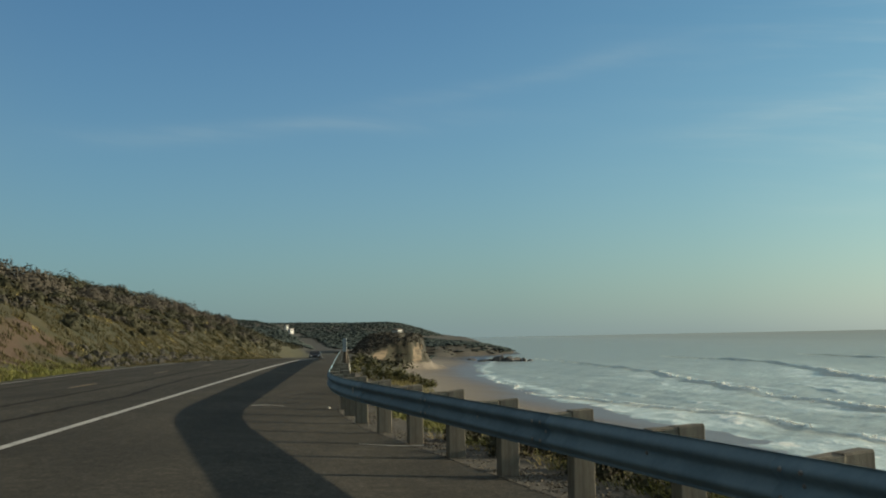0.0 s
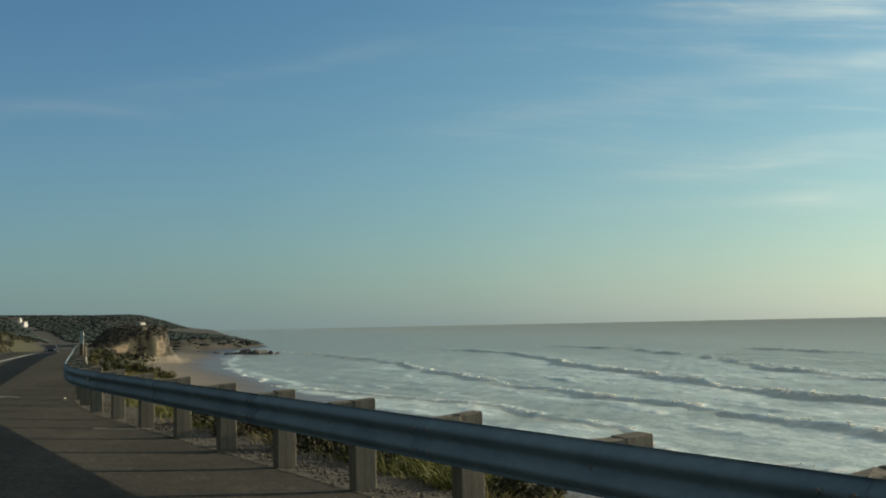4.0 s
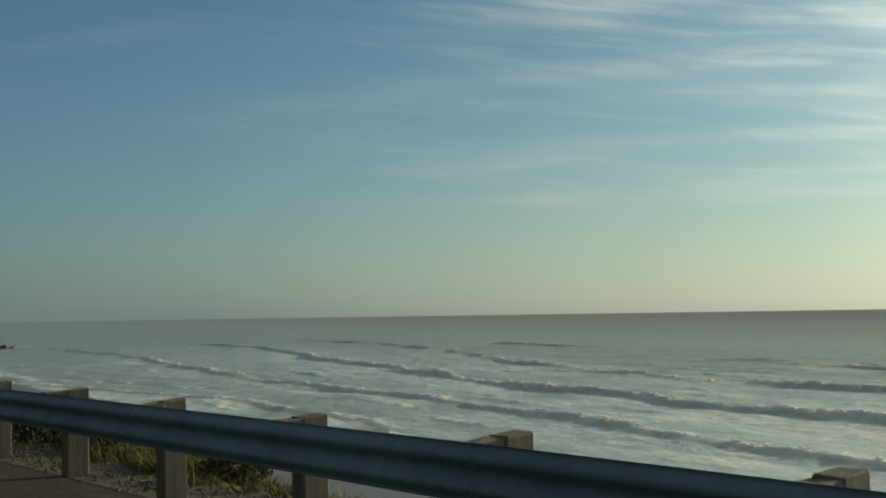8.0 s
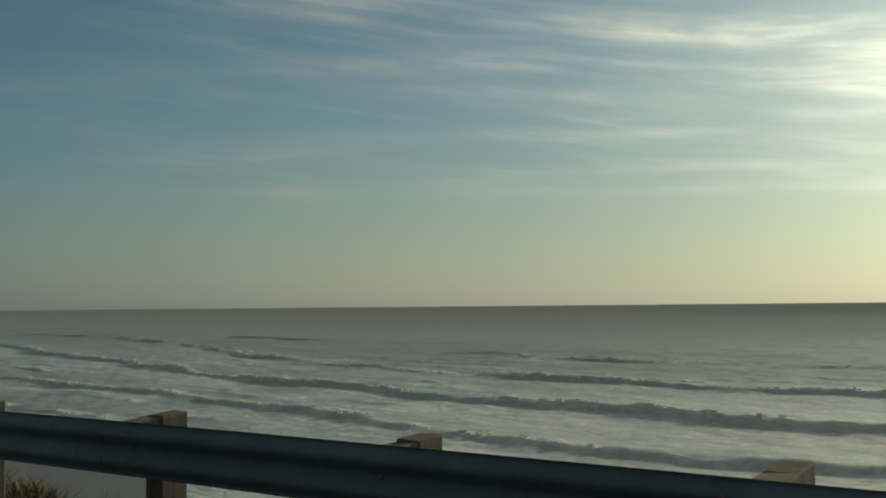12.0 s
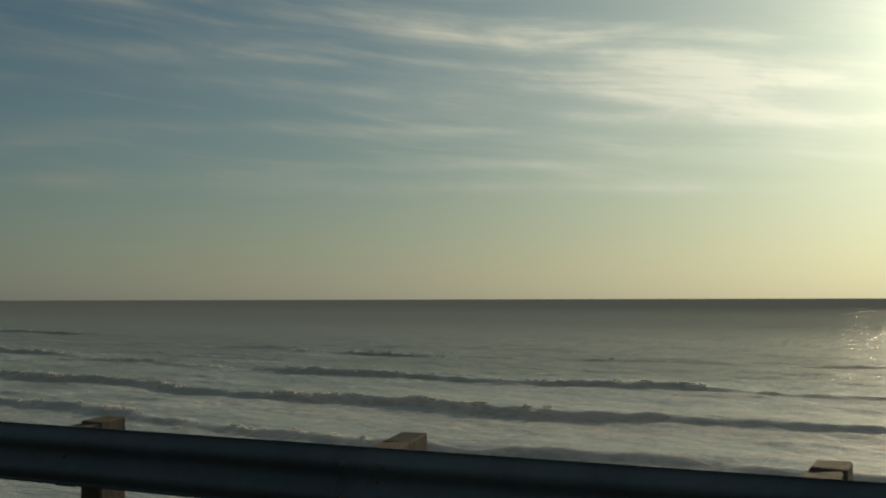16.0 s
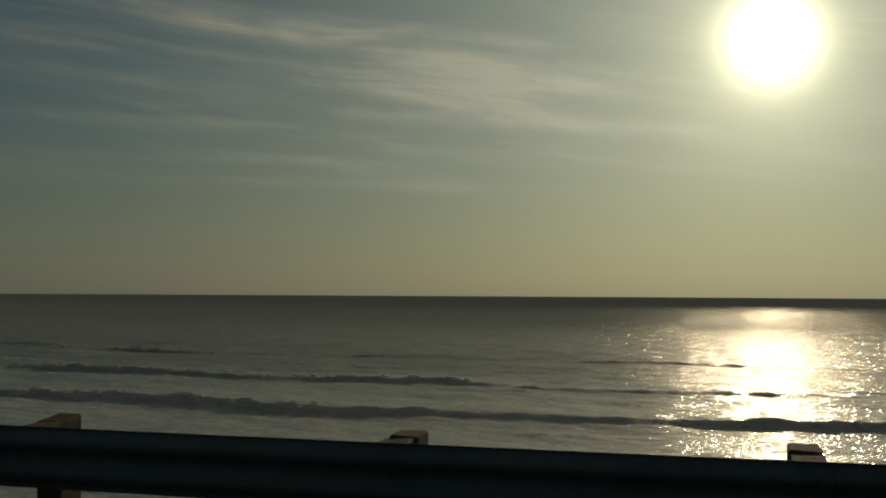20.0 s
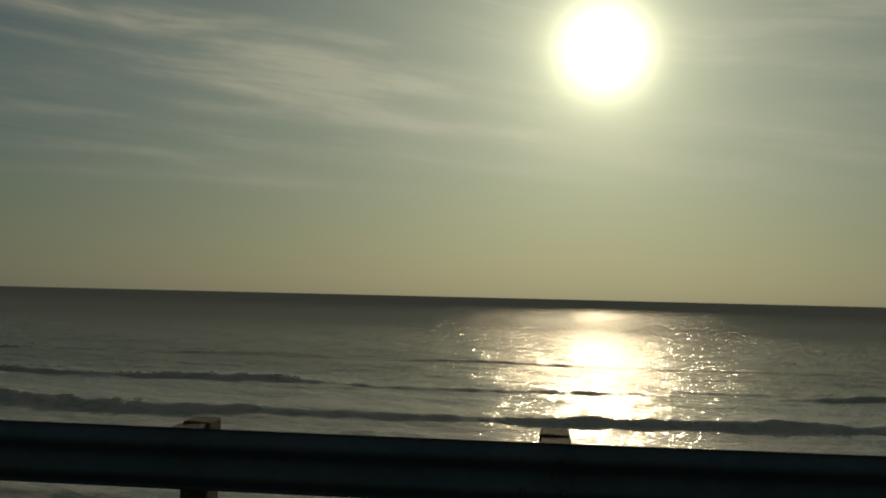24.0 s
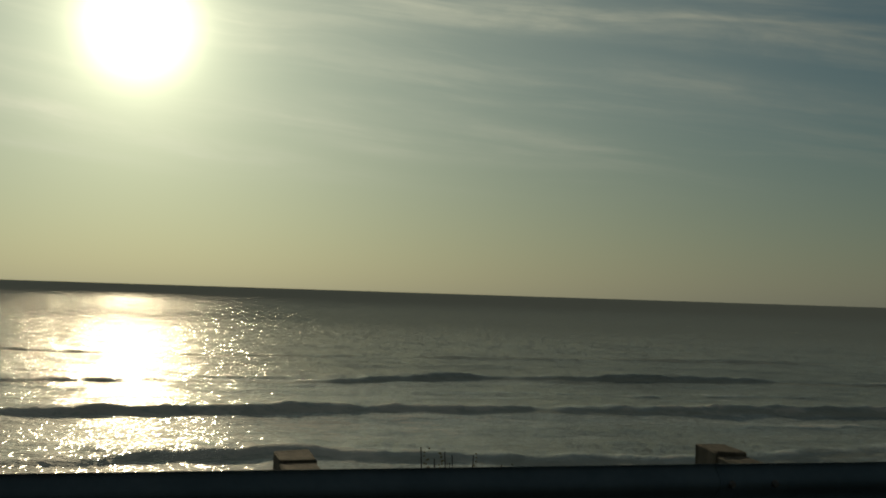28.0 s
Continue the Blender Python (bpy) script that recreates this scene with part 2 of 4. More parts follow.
def ground_material():
    """Soil, dry grass, sand and sandstone, by height and steepness of the land."""
    m, n, p = material("land")
    h = n.add("ShaderNodeSeparateXYZ", i0=p).outputs[2]
    big, mid, fine = n.noise(p, 0.06, 5.0, 0.6), n.noise(p, 0.5, 5.0, 0.6), n.noise(p, 9.0, 4.0, 0.65)
    grass = n.ramp(n.math("ADD", n.math("MULTIPLY", big, 0.35), n.math("MULTIPLY", mid, 0.65)),
                   [(0.36, (0.020, 0.021, 0.008)), (0.46, (0.034, 0.034, 0.011)), (0.53, (0.052, 0.043, 0.018)), (0.60, (0.052, 0.050, 0.016)), (0.68, (0.062, 0.037, 0.021))])
    sand = n.mix(mid, rgb(0.165, 0.14, 0.11), rgb(0.225, 0.19, 0.15))
    wet = n.rise(n.math("ADD", h, n.math("MULTIPLY", big, 0.6)), SEA_Z + 1.5, SEA_Z + 0.55)
    sand = n.mix(wet, sand, rgb(0.15, 0.125, 0.10))
    layer = n.noise(p, 0.35, 5.0, 0.6, (0.4, 0.4, 3.0))
    stone = n.mix(n.rise(layer, 0.35, 0.65), rgb(0.090, 0.070, 0.047), rgb(0.205, 0.155, 0.102))
    steep = n.add("ShaderNodeAttribute", {"attribute_name": "steep"}).outputs["Fac"]
    wooded = n.add("ShaderNodeAttribute", {"attribute_name": "wooded"}).outputs["Fac"]
    bare = n.add("ShaderNodeAttribute", {"attribute_name": "bare"}).outputs["Fac"]
    grass = n.mix(n.rise(n.math("ADD", bare, n.math("MULTIPLY", n.math("SUBTRACT", mid, 0.5), 1.2)), 0.35, 0.7), grass, n.mix(mid, rgb(0.050, 0.031, 0.018), rgb(0.082, 0.052, 0.030)))
    brush = n.mix(n.rise(mid, 0.35, 0.65), rgb(0.024, 0.024, 0.018), rgb(0.048, 0.041, 0.030))
    grass = n.mix(wooded, grass, brush)
    low = n.rise(n.math("ADD", h, n.math("MULTIPLY", mid, 1.2)), SEA_Z + 4.3, SEA_Z + 3.4)
    c = n.mix(n.rise(n.math("ADD", steep, n.math("MULTIPLY", n.math("SUBTRACT", mid, 0.5), 0.9)), 0.35, 0.6), grass, stone)
    far = n.add("ShaderNodeAttribute", {"attribute_name": "far_shore"}).outputs["Fac"]
    c = n.mix(n.math("MULTIPLY", low, n.math("SUBTRACT", 1.0, n.math("MULTIPLY", far, 0.8))), c, sand)
    c = n.mix(1.0, c, n.ramp(fine, [(0.3, (0.75,) * 3), (0.7, (1.2,) * 3)]), "MULTIPLY")
    finish(n, c, n.math("SUBTRACT", 0.9, n.math("MULTIPLY", n.math("MULTIPLY", wet, low), 0.55)), 0.0, fine, 0.4, 0.05)
    return m


def water_material():
    """Sea water: pale body with sky reflection and haze put into its colour, milky surf, lace of foam, and wind-tossed
    facets that mirror sky and sun.
    """
    m, n, p = material("sea_water")
    foam = n.add("ShaderNodeAttribute", {"attribute_name": "foam"}).outputs["Fac"]
    px = n.add("ShaderNodeSeparateXYZ", i0=p).outputs[0]
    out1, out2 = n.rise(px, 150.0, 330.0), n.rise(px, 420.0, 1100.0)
    lace = n.noise(p, 1.5, 4.0, 0.62, (0.62, 0.42, 1.0), 0.5)
    patch = n.noise(p, 0.62, 5.0, 0.62, (0.80, 0.34, 1.0), 0.7)
    broad = n.noise(p, 0.045, 4.0, 0.6, (0.8, 0.8, 1.0), 0.6)
    both = n.math("ADD", n.math("MULTIPLY", n.rise(lace, 0.33, 0.67), 0.42),
                  n.math("ADD", n.math("MULTIPLY", n.rise(patch, 0.30, 0.70), 0.40), n.math("MULTIPLY", n.rise(broad, 0.3, 0.7), 0.18)))
    mask = n.rise(n.math("ADD", both, n.math("MULTIPLY", foam, 0.62)), 0.98, 1.32)
    milk = n.rise(n.math("ADD", n.math("MULTIPLY", foam, 1.2), n.math("MULTIPLY", n.math("SUBTRACT", both, 0.5), 0.50)), 0.0, 0.95)
    caps = n.rise(n.noise(p, 0.05, 6.0, 0.7, (0.5, 1.0, 1.0)), 0.655, 0.70)
    caps = n.math("MULTIPLY", caps, n.rise(lace, 0.45, 0.62))
    # body pales and turns bluer offshore, standing in for sky reflection and haze
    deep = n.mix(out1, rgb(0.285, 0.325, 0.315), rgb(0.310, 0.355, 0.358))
    c = n.mix(milk, deep, rgb(0.615, 0.705, 0.695))
    c = n.mix(n.math("MAXIMUM", mask, n.math("MULTIPLY", caps, 0.7)), c, rgb(0.88, 0.88, 0.82))
    # wave faces get a light tint in place of sun passing through them
    breast = n.add("ShaderNodeAttribute", {"attribute_name": "breast"}).outputs["Fac"]
    c = n.mix(n.math("MULTIPLY", breast, n.math("SUBTRACT", 0.85, n.math("MULTIPLY", mask, 0.6))), c, rgb(0.60, 0.62, 0.54))
    # wind-tossed facets, longer waves further out
    steady = n.add("ShaderNodeTexCoord").outputs["Normal"]

    def toss(scale, stretch, detail, amount, weight):
        v = n.add("ShaderNodeTexNoise", Vector=n.vmath("MULTIPLY", p, stretch), Scale=scale, Detail=detail, Roughness=0.55).outputs[1]
        v = n.vmath("MULTIPLY", n.vmath("SUBTRACT", v, (0.5, 0.5, 0.5)), (amount, amount, 0.0))
        return n.add("ShaderNodeVectorMath", {"operation": "SCALE"}, i0=v, Scale=weight).outputs[0]

    near_w = n.math("SUBTRACT", 1.0, out1)
    mid_w = n.math("MULTIPLY", n.math("ADD", 0.25, n.math("MULTIPLY", out1, 0.75)), n.math("SUBTRACT", 1.0, out2))
    off = n.vmath("ADD", toss(3.0, (0.40, 1.0, 1.0), 1.5, 2.0, near_w), toss(0.85, (0.22, 1.0, 1.0), 2.5, 2.8, mid_w))
    off = n.vmath("ADD", off, toss(0.24, (0.14, 1.0, 1.0), 2.5, 2.6, n.math("ADD", 0.15, out2)))
    calm = n.math("SUBTRACT", 1.0, n.math("MULTIPLY", milk, 0.40))
    off = n.add("ShaderNodeVectorMath", {"operation": "SCALE"}, i0=off, Scale=calm).outputs[0]
    tilt = n.vmath("NORMALIZE", n.vmath("ADD", steady, off))
    b = n.add("ShaderNodeBsdfPrincipled")
    n.put(b, "Base Color", c), n.put(b, "Roughness", 0.50)
    n.put(b, "IOR", 1.33), n.put(b, "Specular IOR Level", n.math("MULTIPLY", n.math("SUBTRACT", 1.0, n.rise(px, 170.0, 420.0)), 0.012))
    n.put(b, "Coat Weight", n.math("MULTIPLY", n.math("SUBTRACT", 1.0, n.math("MAXIMUM", n.math("MULTIPLY", mask, 0.55), n.math("MULTIPLY", breast, 0.75))), n.math("SUBTRACT", 0.50, n.math("ADD", n.math("MULTIPLY", n.rise(px, 70.0, 420.0), 0.31), n.math("MULTIPLY", n.rise(px, 350.0, 1250.0), 0.19)))))
    n.put(b, "Coat Roughness", n.math("ADD", 0.12, n.math("MULTIPLY", n.rise(px, 200.0, 1100.0), 0.14))), n.put(b, "Coat IOR", 1.33), n.put(b, "Coat Normal", tilt)
    n.put(b, "Normal", n.add("ShaderNodeBump", Strength=0.5, Distance=0.5, Height=n.math("MULTIPLY", patch, milk)).outputs[0])
    n.add("ShaderNodeOutputMaterial", Surface=b.outputs[0])
    return m


def foam_material():
    m, n, p = material("wave_foam")
    tone = n.mix(n.noise(p, 2.0, 4.0, 0.6), rgb(0.90, 0.90, 0.88), rgb(0.97, 0.97, 0.96))
    d = n.add("ShaderNodeBsdfDiffuse", Color=tone)
    t = n.add("ShaderNodeBsdfTranslucent", Color=tone)
    mix = n.add("ShaderNodeMixShader", i0=0.8, i1=d.outputs[0], i2=t.outputs[0])
    n.add("ShaderNodeOutputMaterial", Surface=mix.outputs[0])
    return m


MAT = {
    "foam": foam_material(),
    "asphalt": asphalt_material(),
    "land": ground_material(),
    "water": water_material(),
    "line_white": plain("line_white", (0.52, 0.50, 0.46), (0.27, 0.26, 0.24), 6.0, 0.7),
    "line_yellow": plain("line_yellow", (0.30, 0.195, 0.075), (0.15, 0.115, 0.065), 6.0, 0.7),
    "tar": plain("tar", (0.016, 0.015, 0.013), (0.030, 0.027, 0.022), 3.0, 0.92, 0.0, 0.3, 0.02, 6.0, None, 0.1),
    "timber": plain("timber", (0.105, 0.088, 0.064), (0.215, 0.185, 0.140), 3.0, 0.85, 0.0, 0.5, 0.01, 6.0, (6, 6, 0.6)),
    "zinc": plain("zinc", (0.126, 0.190, 0.240), (0.186, 0.262, 0.320), 2.0, 0.75, 0.0, 0.08, 0.003, 5.0, None, 0.12),
    "bolt": plain("bolt", (0.22, 0.22, 0.22), (0.32, 0.31, 0.29), 20.0, 0.5, 0.8),
    "gravel": plain("gravel", (0.055, 0.046, 0.035), (0.195, 0.168, 0.132), 1.2, 0.9),
    "soil": plain("soil", (0.042, 0.035, 0.026), (0.095, 0.080, 0.061), 2.5, 0.95, 0.0, 0.6, 0.03),
    "boulder": plain("boulder", (0.026, 0.025, 0.022), (0.098, 0.090, 0.080), 1.5, 0.9, 0.0, 0.6, 0.05),
    "seastone": plain("seastone", (0.06, 0.055, 0.05), (0.12, 0.11, 0.10), 0.5, 0.7, 0.0, 0.6, 0.1),
    "straw": plain("straw", (0.24, 0.19, 0.055), (0.36, 0.29, 0.11), 3.0, 0.8),
    "grass": plain("grass", (0.080, 0.092, 0.018), (0.19, 0.18, 0.038), 3.0, 0.8),
    "hill_grass": plain("hill_grass", (0.036, 0.038, 0.011), (0.105, 0.085, 0.028), 0.35, 0.8),
    "scrub": plain("scrub", (0.022, 0.025, 0.011), (0.055, 0.050, 0.023), 0.25, 0.85),
    "scrub_dry": plain("scrub_dry", (0.040, 0.036, 0.028), (0.082, 0.070, 0.051), 0.25, 0.85),
    "bush": plain("bush", (0.045, 0.050, 0.014), (0.13, 0.115, 0.03), 2.0, 0.8),
    "twig": plain("twig", (0.07, 0.05, 0.035), (0.13, 0.10, 0.07), 9.0, 0.85),
    # bluish, lightened leaf colour with the distance haze put in
    "far_wood_haze": plain("far_wood_haze", (0.045, 0.058, 0.056), (0.056, 0.069, 0.066), 0.02, 1.0, 0.0, 0.0, 0.01, 3.0, None, 0.05),
    "paint_white": plain("paint_white", (0.72, 0.71, 0.68), (0.80, 0.79, 0.77), 1.0, 0.6),
    "roofing": plain("roofing", (0.16, 0.13, 0.11), (0.24, 0.20, 0.17), 2.0, 0.8),
    "dark_glass": plain("dark_glass", (0.02, 0.022, 0.025), (0.03, 0.032, 0.035), 2.0, 0.08, 0.0, 0.0, 0.001),
    "car_paint": plain("car_paint", (0.035, 0.035, 0.040), (0.045, 0.045, 0.05), 2.0, 0.25, 0.3, 0.0, 0.001),
    "rubber": plain("rubber", (0.015, 0.015, 0.015), (0.025, 0.025, 0.025), 8.0, 0.85),
    "lamp_red": plain("lamp_red", (0.45, 0.03, 0.02), (0.55, 0.05, 0.03), 8.0, 0.3),
    "plate": plain("plate", (0.55, 0.55, 0.52), (0.65, 0.65, 0.6), 8.0, 0.4),
    "sign_back": plain("sign_back", (0.30, 0.33, 0.34), (0.40, 0.43, 0.43), 6.0, 0.45, 0.5),
    "reflector": plain("reflector", (0.70, 0.66, 0.55), (0.80, 0.76, 0.66), 20.0, 0.3),
}


# ---------------------------------------------------------------- mesh helpers
def mesh_of(name, verts, faces, mat, smooth=False):
    me = bpy.data.meshes.new(name)
    me.from_pydata([tuple(v) for v in verts], [], [tuple(int(i) for i in f) for f in faces])
    me.materials.append(MAT[mat])
    if smooth:
        me.polygons.foreach_set("use_smooth", [True] * len(me.polygons))
    me.update()
    return me


def piece(name, me, parent=None, m=None, label=""):
    ob = new(name, me)
    ob.parent = parent
    if m is not None:
        ob.matrix_basis = m
    return tagged(ob, label)


def part(name, bm, mat, parent=None, label="", smooth=False, m=None):
    me = bpy.data.meshes.new(name)
    bm.to_mesh(me)
    bm.free()
    me.materials.append(MAT[mat])
    if smooth:
        me.polygons.foreach_set("use_smooth", [True] * len(me.polygons))
    return piece(name, me, parent, m, label)


def box(sx, sy, sz, at=(0, 0, 0), bevel=0.0, bm=None):
    bm = bm or bmesh.new()
    got = bmesh.ops.create_cube(bm, size=1.0, matrix=Matrix.Translation(at) @ Matrix.Diagonal((sx, sy, sz, 1)))
    if bevel:
        es = {e for v in got["verts"] for e in v.link_edges}
        bmesh.ops.bevel(bm, geom=list(es), offset=bevel, segments=1, affect="EDGES")
    return bm


def tube(r1, r2, h, seg=10, at=(0, 0, 0), m=None, bm=None):
    bm = bm or bmesh.new()
    bmesh.ops.create_cone(bm, cap_ends=True, segments=seg, radius1=r1, radius2=r2, depth=h,
                          matrix=Matrix.Translation(at) @ (m or Matrix()) @ Matrix.Translation((0, 0, h / 2)))
    return bm


def grid_mesh(name, X, Y, Z, mat, attrs=None):
    ny, nx = X.shape
    me = bpy.data.meshes.new(name)
    co = np.stack([X, Y, Z], -1).reshape(-1, 3)
    i = np.arange(ny * nx).reshape(ny, nx)
    q = np.stack([i[:-1, :-1], i[:-1, 1:], i[1:, 1:], i[1:, :-1]], -1).reshape(-1, 4)
    me.vertices.add(len(co))
    me.vertices.foreach_set("co", co.ravel())
    me.loops.add(q.size)
    me.loops.foreach_set("vertex_index", q.ravel())
    me.polygons.add(len(q))
    me.polygons.foreach_set("loop_start", np.arange(len(q)) * 4)
    me.polygons.foreach_set("use_smooth", np.ones(len(q), bool))
    me.update(calc_edges=True)
    for k, v in (attrs or {}).items():
        a = me.attributes.new(k, "FLOAT", "POINT")
        a.data.foreach_set("value", v.ravel().astype(np.float32))
    me.materials.append(MAT[mat])
    return me


def wob(x, y, s, seed=0.0):
    """Soft two-dimensional waviness, about -1 to 1."""
    x, y = x / s, y / s
    return (np.sin(1.7 * x + 0.9 * y + seed) + np.sin(-1.1 * x + 2.1 * y + 1.7 * seed + 1.3) + np.sin(0.6 * x - 2.6 * y + 2.3 * seed + 0.4)
            + 0.6 * np.sin(3.7 * x + 2.9 * y + seed * 3.1) + 0.6 * np.sin(-4.3 * x + 3.3 * y + 5.0 * seed)) / 3.2


def smooth(a, b, x):
    t = np.clip((x - a) / (b - a), 0, 1)
    return t * t * (3 - 2 * t)


# ---------------------------------------------------------------- plan
PITCH = 1.927                       # post to post
POST_0 = -0.044                     # where the count of posts begins
ANCHOR = Vector((6.41, -8.48))      # back corner of one post; s = 0
H0 = math.atan2(0.2699, 0.9629)     # heading of the straight rail, left of +y
H1 = math.atan2(0.084, 0.9965)


def heading(s):
    return H0 + (H1 - H0) * float(smooth(25.6, 34.4, s))


def rail_path(s0, s1, step=0.05):
    """Points along the line of post backs, with headings."""
    out, p, s = [], ANCHOR.copy(), 0.0
    while s > s0:
        a = heading(s)
        p = p - Vector((-math.sin(a), math.cos(a))) * step
        s -= step
    while s <= s1:
        a = heading(s)
        out.append((s, p.x, p.y, a))
        p = p + Vector((-math.sin(a), math.cos(a))) * step
        s += step
    return out


RAIL_S0, RAIL_S1 = -11 * PITCH, 62 * PITCH
RAIL = rail_path(RAIL_S0 - 1.0, RAIL_S1 + 1.0)
RAIL_NP = np.array(RAIL)


def rail_at(s):
    r = RAIL[min(max(int(round((s - RAIL[0][0]) / 0.05)), 0), len(RAIL) - 1)]
    return r[1], r[2], r[3]


def edge_x(y):
    """Inner edge of the road's near white line."""
    return -4.35 - 0.066 * y - 0.00008 * np.maximum(y - 120, 0) ** 2


def rail_x(y):
    """Line of the post backs; past the rail's end it keeps its distance from the road."""
    end = RAIL_NP[-1]
    return np.where(y > end[2], edge_x(y) + (end[1] - edge_x(end[2])) * (1 - smooth(150, 300, y)) + 3.6 * smooth(150, 300, y), np.interp(y, RAIL_NP[:, 2], RAIL_NP[:, 1]))


def ground_z(x, y):
    """Height of the land; 0 at the foot of the rail."""
    e = edge_x(y)
    rx = rail_x(y) - 0.45
    d = rx - x                                             # metres towards the road
    z = 0.062 * np.clip(d, 0, 3.2) + 0.004 * np.clip(d - 3.2, 0, 12) - 0.0
    z = z + np.where(x < e - 3.6, -0.02 * (e - 3.6 - x).clip(0, 4), 0)
    z = z - 3.8 * smooth(45, 290, y)                       # the road falls away ahead
    toe = e - 8.1
    # hill beside the road
    w = toe - x
    crest = (7.7 - 0.7 * smooth(85, 45, y)) * (1 - 0.9 * smooth(190, 430, y)) + 1.3 + 3.0 * smooth(45, 290, y)
    rise = crest * (1 - np.exp(-np.clip(w, 0, 500) / 15.0)) * smooth(0, 6, w)
    rough = (0.6 * wob(x, y, 9) + 0.4 * wob(x, y, 3.3, 2.0)) * smooth(2, 14, w)
    z = z + rise + rough
    # wooded hills far ahead
    z = z + 20.5 * smooth(560, 1300, y) * smooth(28, -66, x - 0.012 * (y - 1300)) * (1 + 0.08 * wob(x, y, 90)) * (1 - 0.55 * smooth(1500, 2600, y))
    # bluff on the sea side
    b, k, head = bluff(x, y, rx)
    drop = -0.06 * np.clip(b, 0, 3) + 0.05 * wob(x, y, 2.0) * smooth(0.1, 1.5, b)
    knob = 6.1 * np.exp(-((x + 17.0) / 12.0) ** 6 - ((y - 405) / 37.0) ** 6) * (1 + 0.08 * wob(x, y, 6))
    z = z + drop + knob * smooth(-1, 3, b)
    floor_z = SEA_Z + 2.6 - 0.055 * np.clip(x - shore_x(y) + 45, 0, 2000)
    floor_z = np.maximum(floor_z, SEA_Z - 3.0)
    fall = np.where(head > 0.10, 0.66 * smooth(-0.6, 3.0, k) + 0.34 * smooth(1.5, 9.5, k), smooth(0, 5.5 + 45 * smooth(560, 700, y), k))
    return z * (1 - fall) + floor_z * fall + 0.4 * wob(x, y, 4.0) * fall * (1 - fall) * 4


GULLY = -14.7                       # dark ravine between the headland's two buttresses


def bluff(x, y, rx):
    b = x - rx - 0.5
    lip = 0.30 + 1.1 * smooth(3.5, 9, y) + (0.1 + 0.25 * smooth(3.5, 9, y)) * wob(x * 0, y, 7) + 1.0 * smooth(24, 40, y) - 1.2 * smooth(60, 110, y) + 1.5 * smooth(150, 250, y)
    head = np.exp(-((y - 402) / 38.0) ** 4)
    lip = lip + 20.5 * head * (1 + 0.20 * wob(x * 0, y, 9, 1.0))
    m = smooth(470, 640, y)
    lip = lip * (1 - m) + m * (8 + 0.012 * (y - 600) - rx)
    cut = 4.5 * np.exp(-((x - GULLY - 0.10 * (y - 378)) / 2.4) ** 2) + 1.5 * wob(x, y * 0.3, 2.4, 4.0) + 0.8 * wob(x, y * 0.5, 1.1, 2.0)
    return b, b - lip + cut * head, head


def rock_face(x, y):
    """1 on bare sandstone faces of the headland."""
    rx = rail_x(y) - 0.45
    b, k, head = bluff(x, y, rx)
    z = ground_z(x, y)
    face = np.exp(-((x + 20.6 - 0.60 * (z + 4.8)) / 2.3) ** 4) * smooth(-1.2, -2.4, z + 0.9 * wob(x, y, 2.2, 6.0))
    face = face + 0.9 * np.exp(-((x + 8.9) / 1.6) ** 4) * smooth(-0.2, -1.6, z + 0.9 * wob(x, y, 2.0, 8.0))
    face = face * smooth(-8.4, -6.6, z)
    return smooth(-1.8, 0.2, k) * (1 - smooth(6.0, 9.5, k)) * smooth(0.06, 0.25, head) * face * (0.85 + 0.30 * wob(x, y, 3.0, 2.0))


def shore_x(y):
    """Mean water line."""
    return np.interp(y, [-400, -60, 0, 60, 113, 165, 210, 257, 333, 400, 460, 600, 1500, 5000],
                     [50, 42, 34, 30, 33, 25, 19, 17, 9, 10, 16, 20, 10, 80])


def spaced(lo, a, b, hi, fine, grow=1.18):
    """Even steps from a to b, growing outwards to lo and hi."""
    mid = list(np.arange(a, b + fine, fine))
    st, v = fine, mid[-1]
    while v < hi:
        st *= grow
        v += st
        mid.append(min(v, hi))
    st, v, head = fine, a, []
    while v > lo:
        st *= grow
        v -= st
        head.append(max(v, lo))
    return np.array(head[::-1] + mid)


# ---------------------------------------------------------------- land and sea
xs = spaced(-900, -60, 60, 1500, 0.8)
ys = np.unique(np.concatenate([spaced(-700, -25, 130, 4300, 1.2, 1.045), np.arange(330, 470, 2.0)]))
X, Y = np.meshgrid(xs, ys)
Z = ground_z(X, Y)
steep = rock_face(X, Y)
bank = edge_x(Y) - 8.1 - X                  # metres up from the hill's toe
BARE = smooth(1.6, 2.8, bank) * smooth(6.8, 5.0, bank) * smooth(66, 56, Y) * smooth(20, 28, Y) * (0.7 + 0.5 * wob(X, Y, 4.0, 5.0)).clip(0, 1)
land = tagged(new("ground", grid_mesh("ground", X, Y, Z, "land", {"steep": steep, "wooded": smooth(300, 420, Y), "far_shore": smooth(455, 540, Y), "bare": BARE})), "sandy coastal bluff and grassy hillside above a beach", "ground", kind="structure")

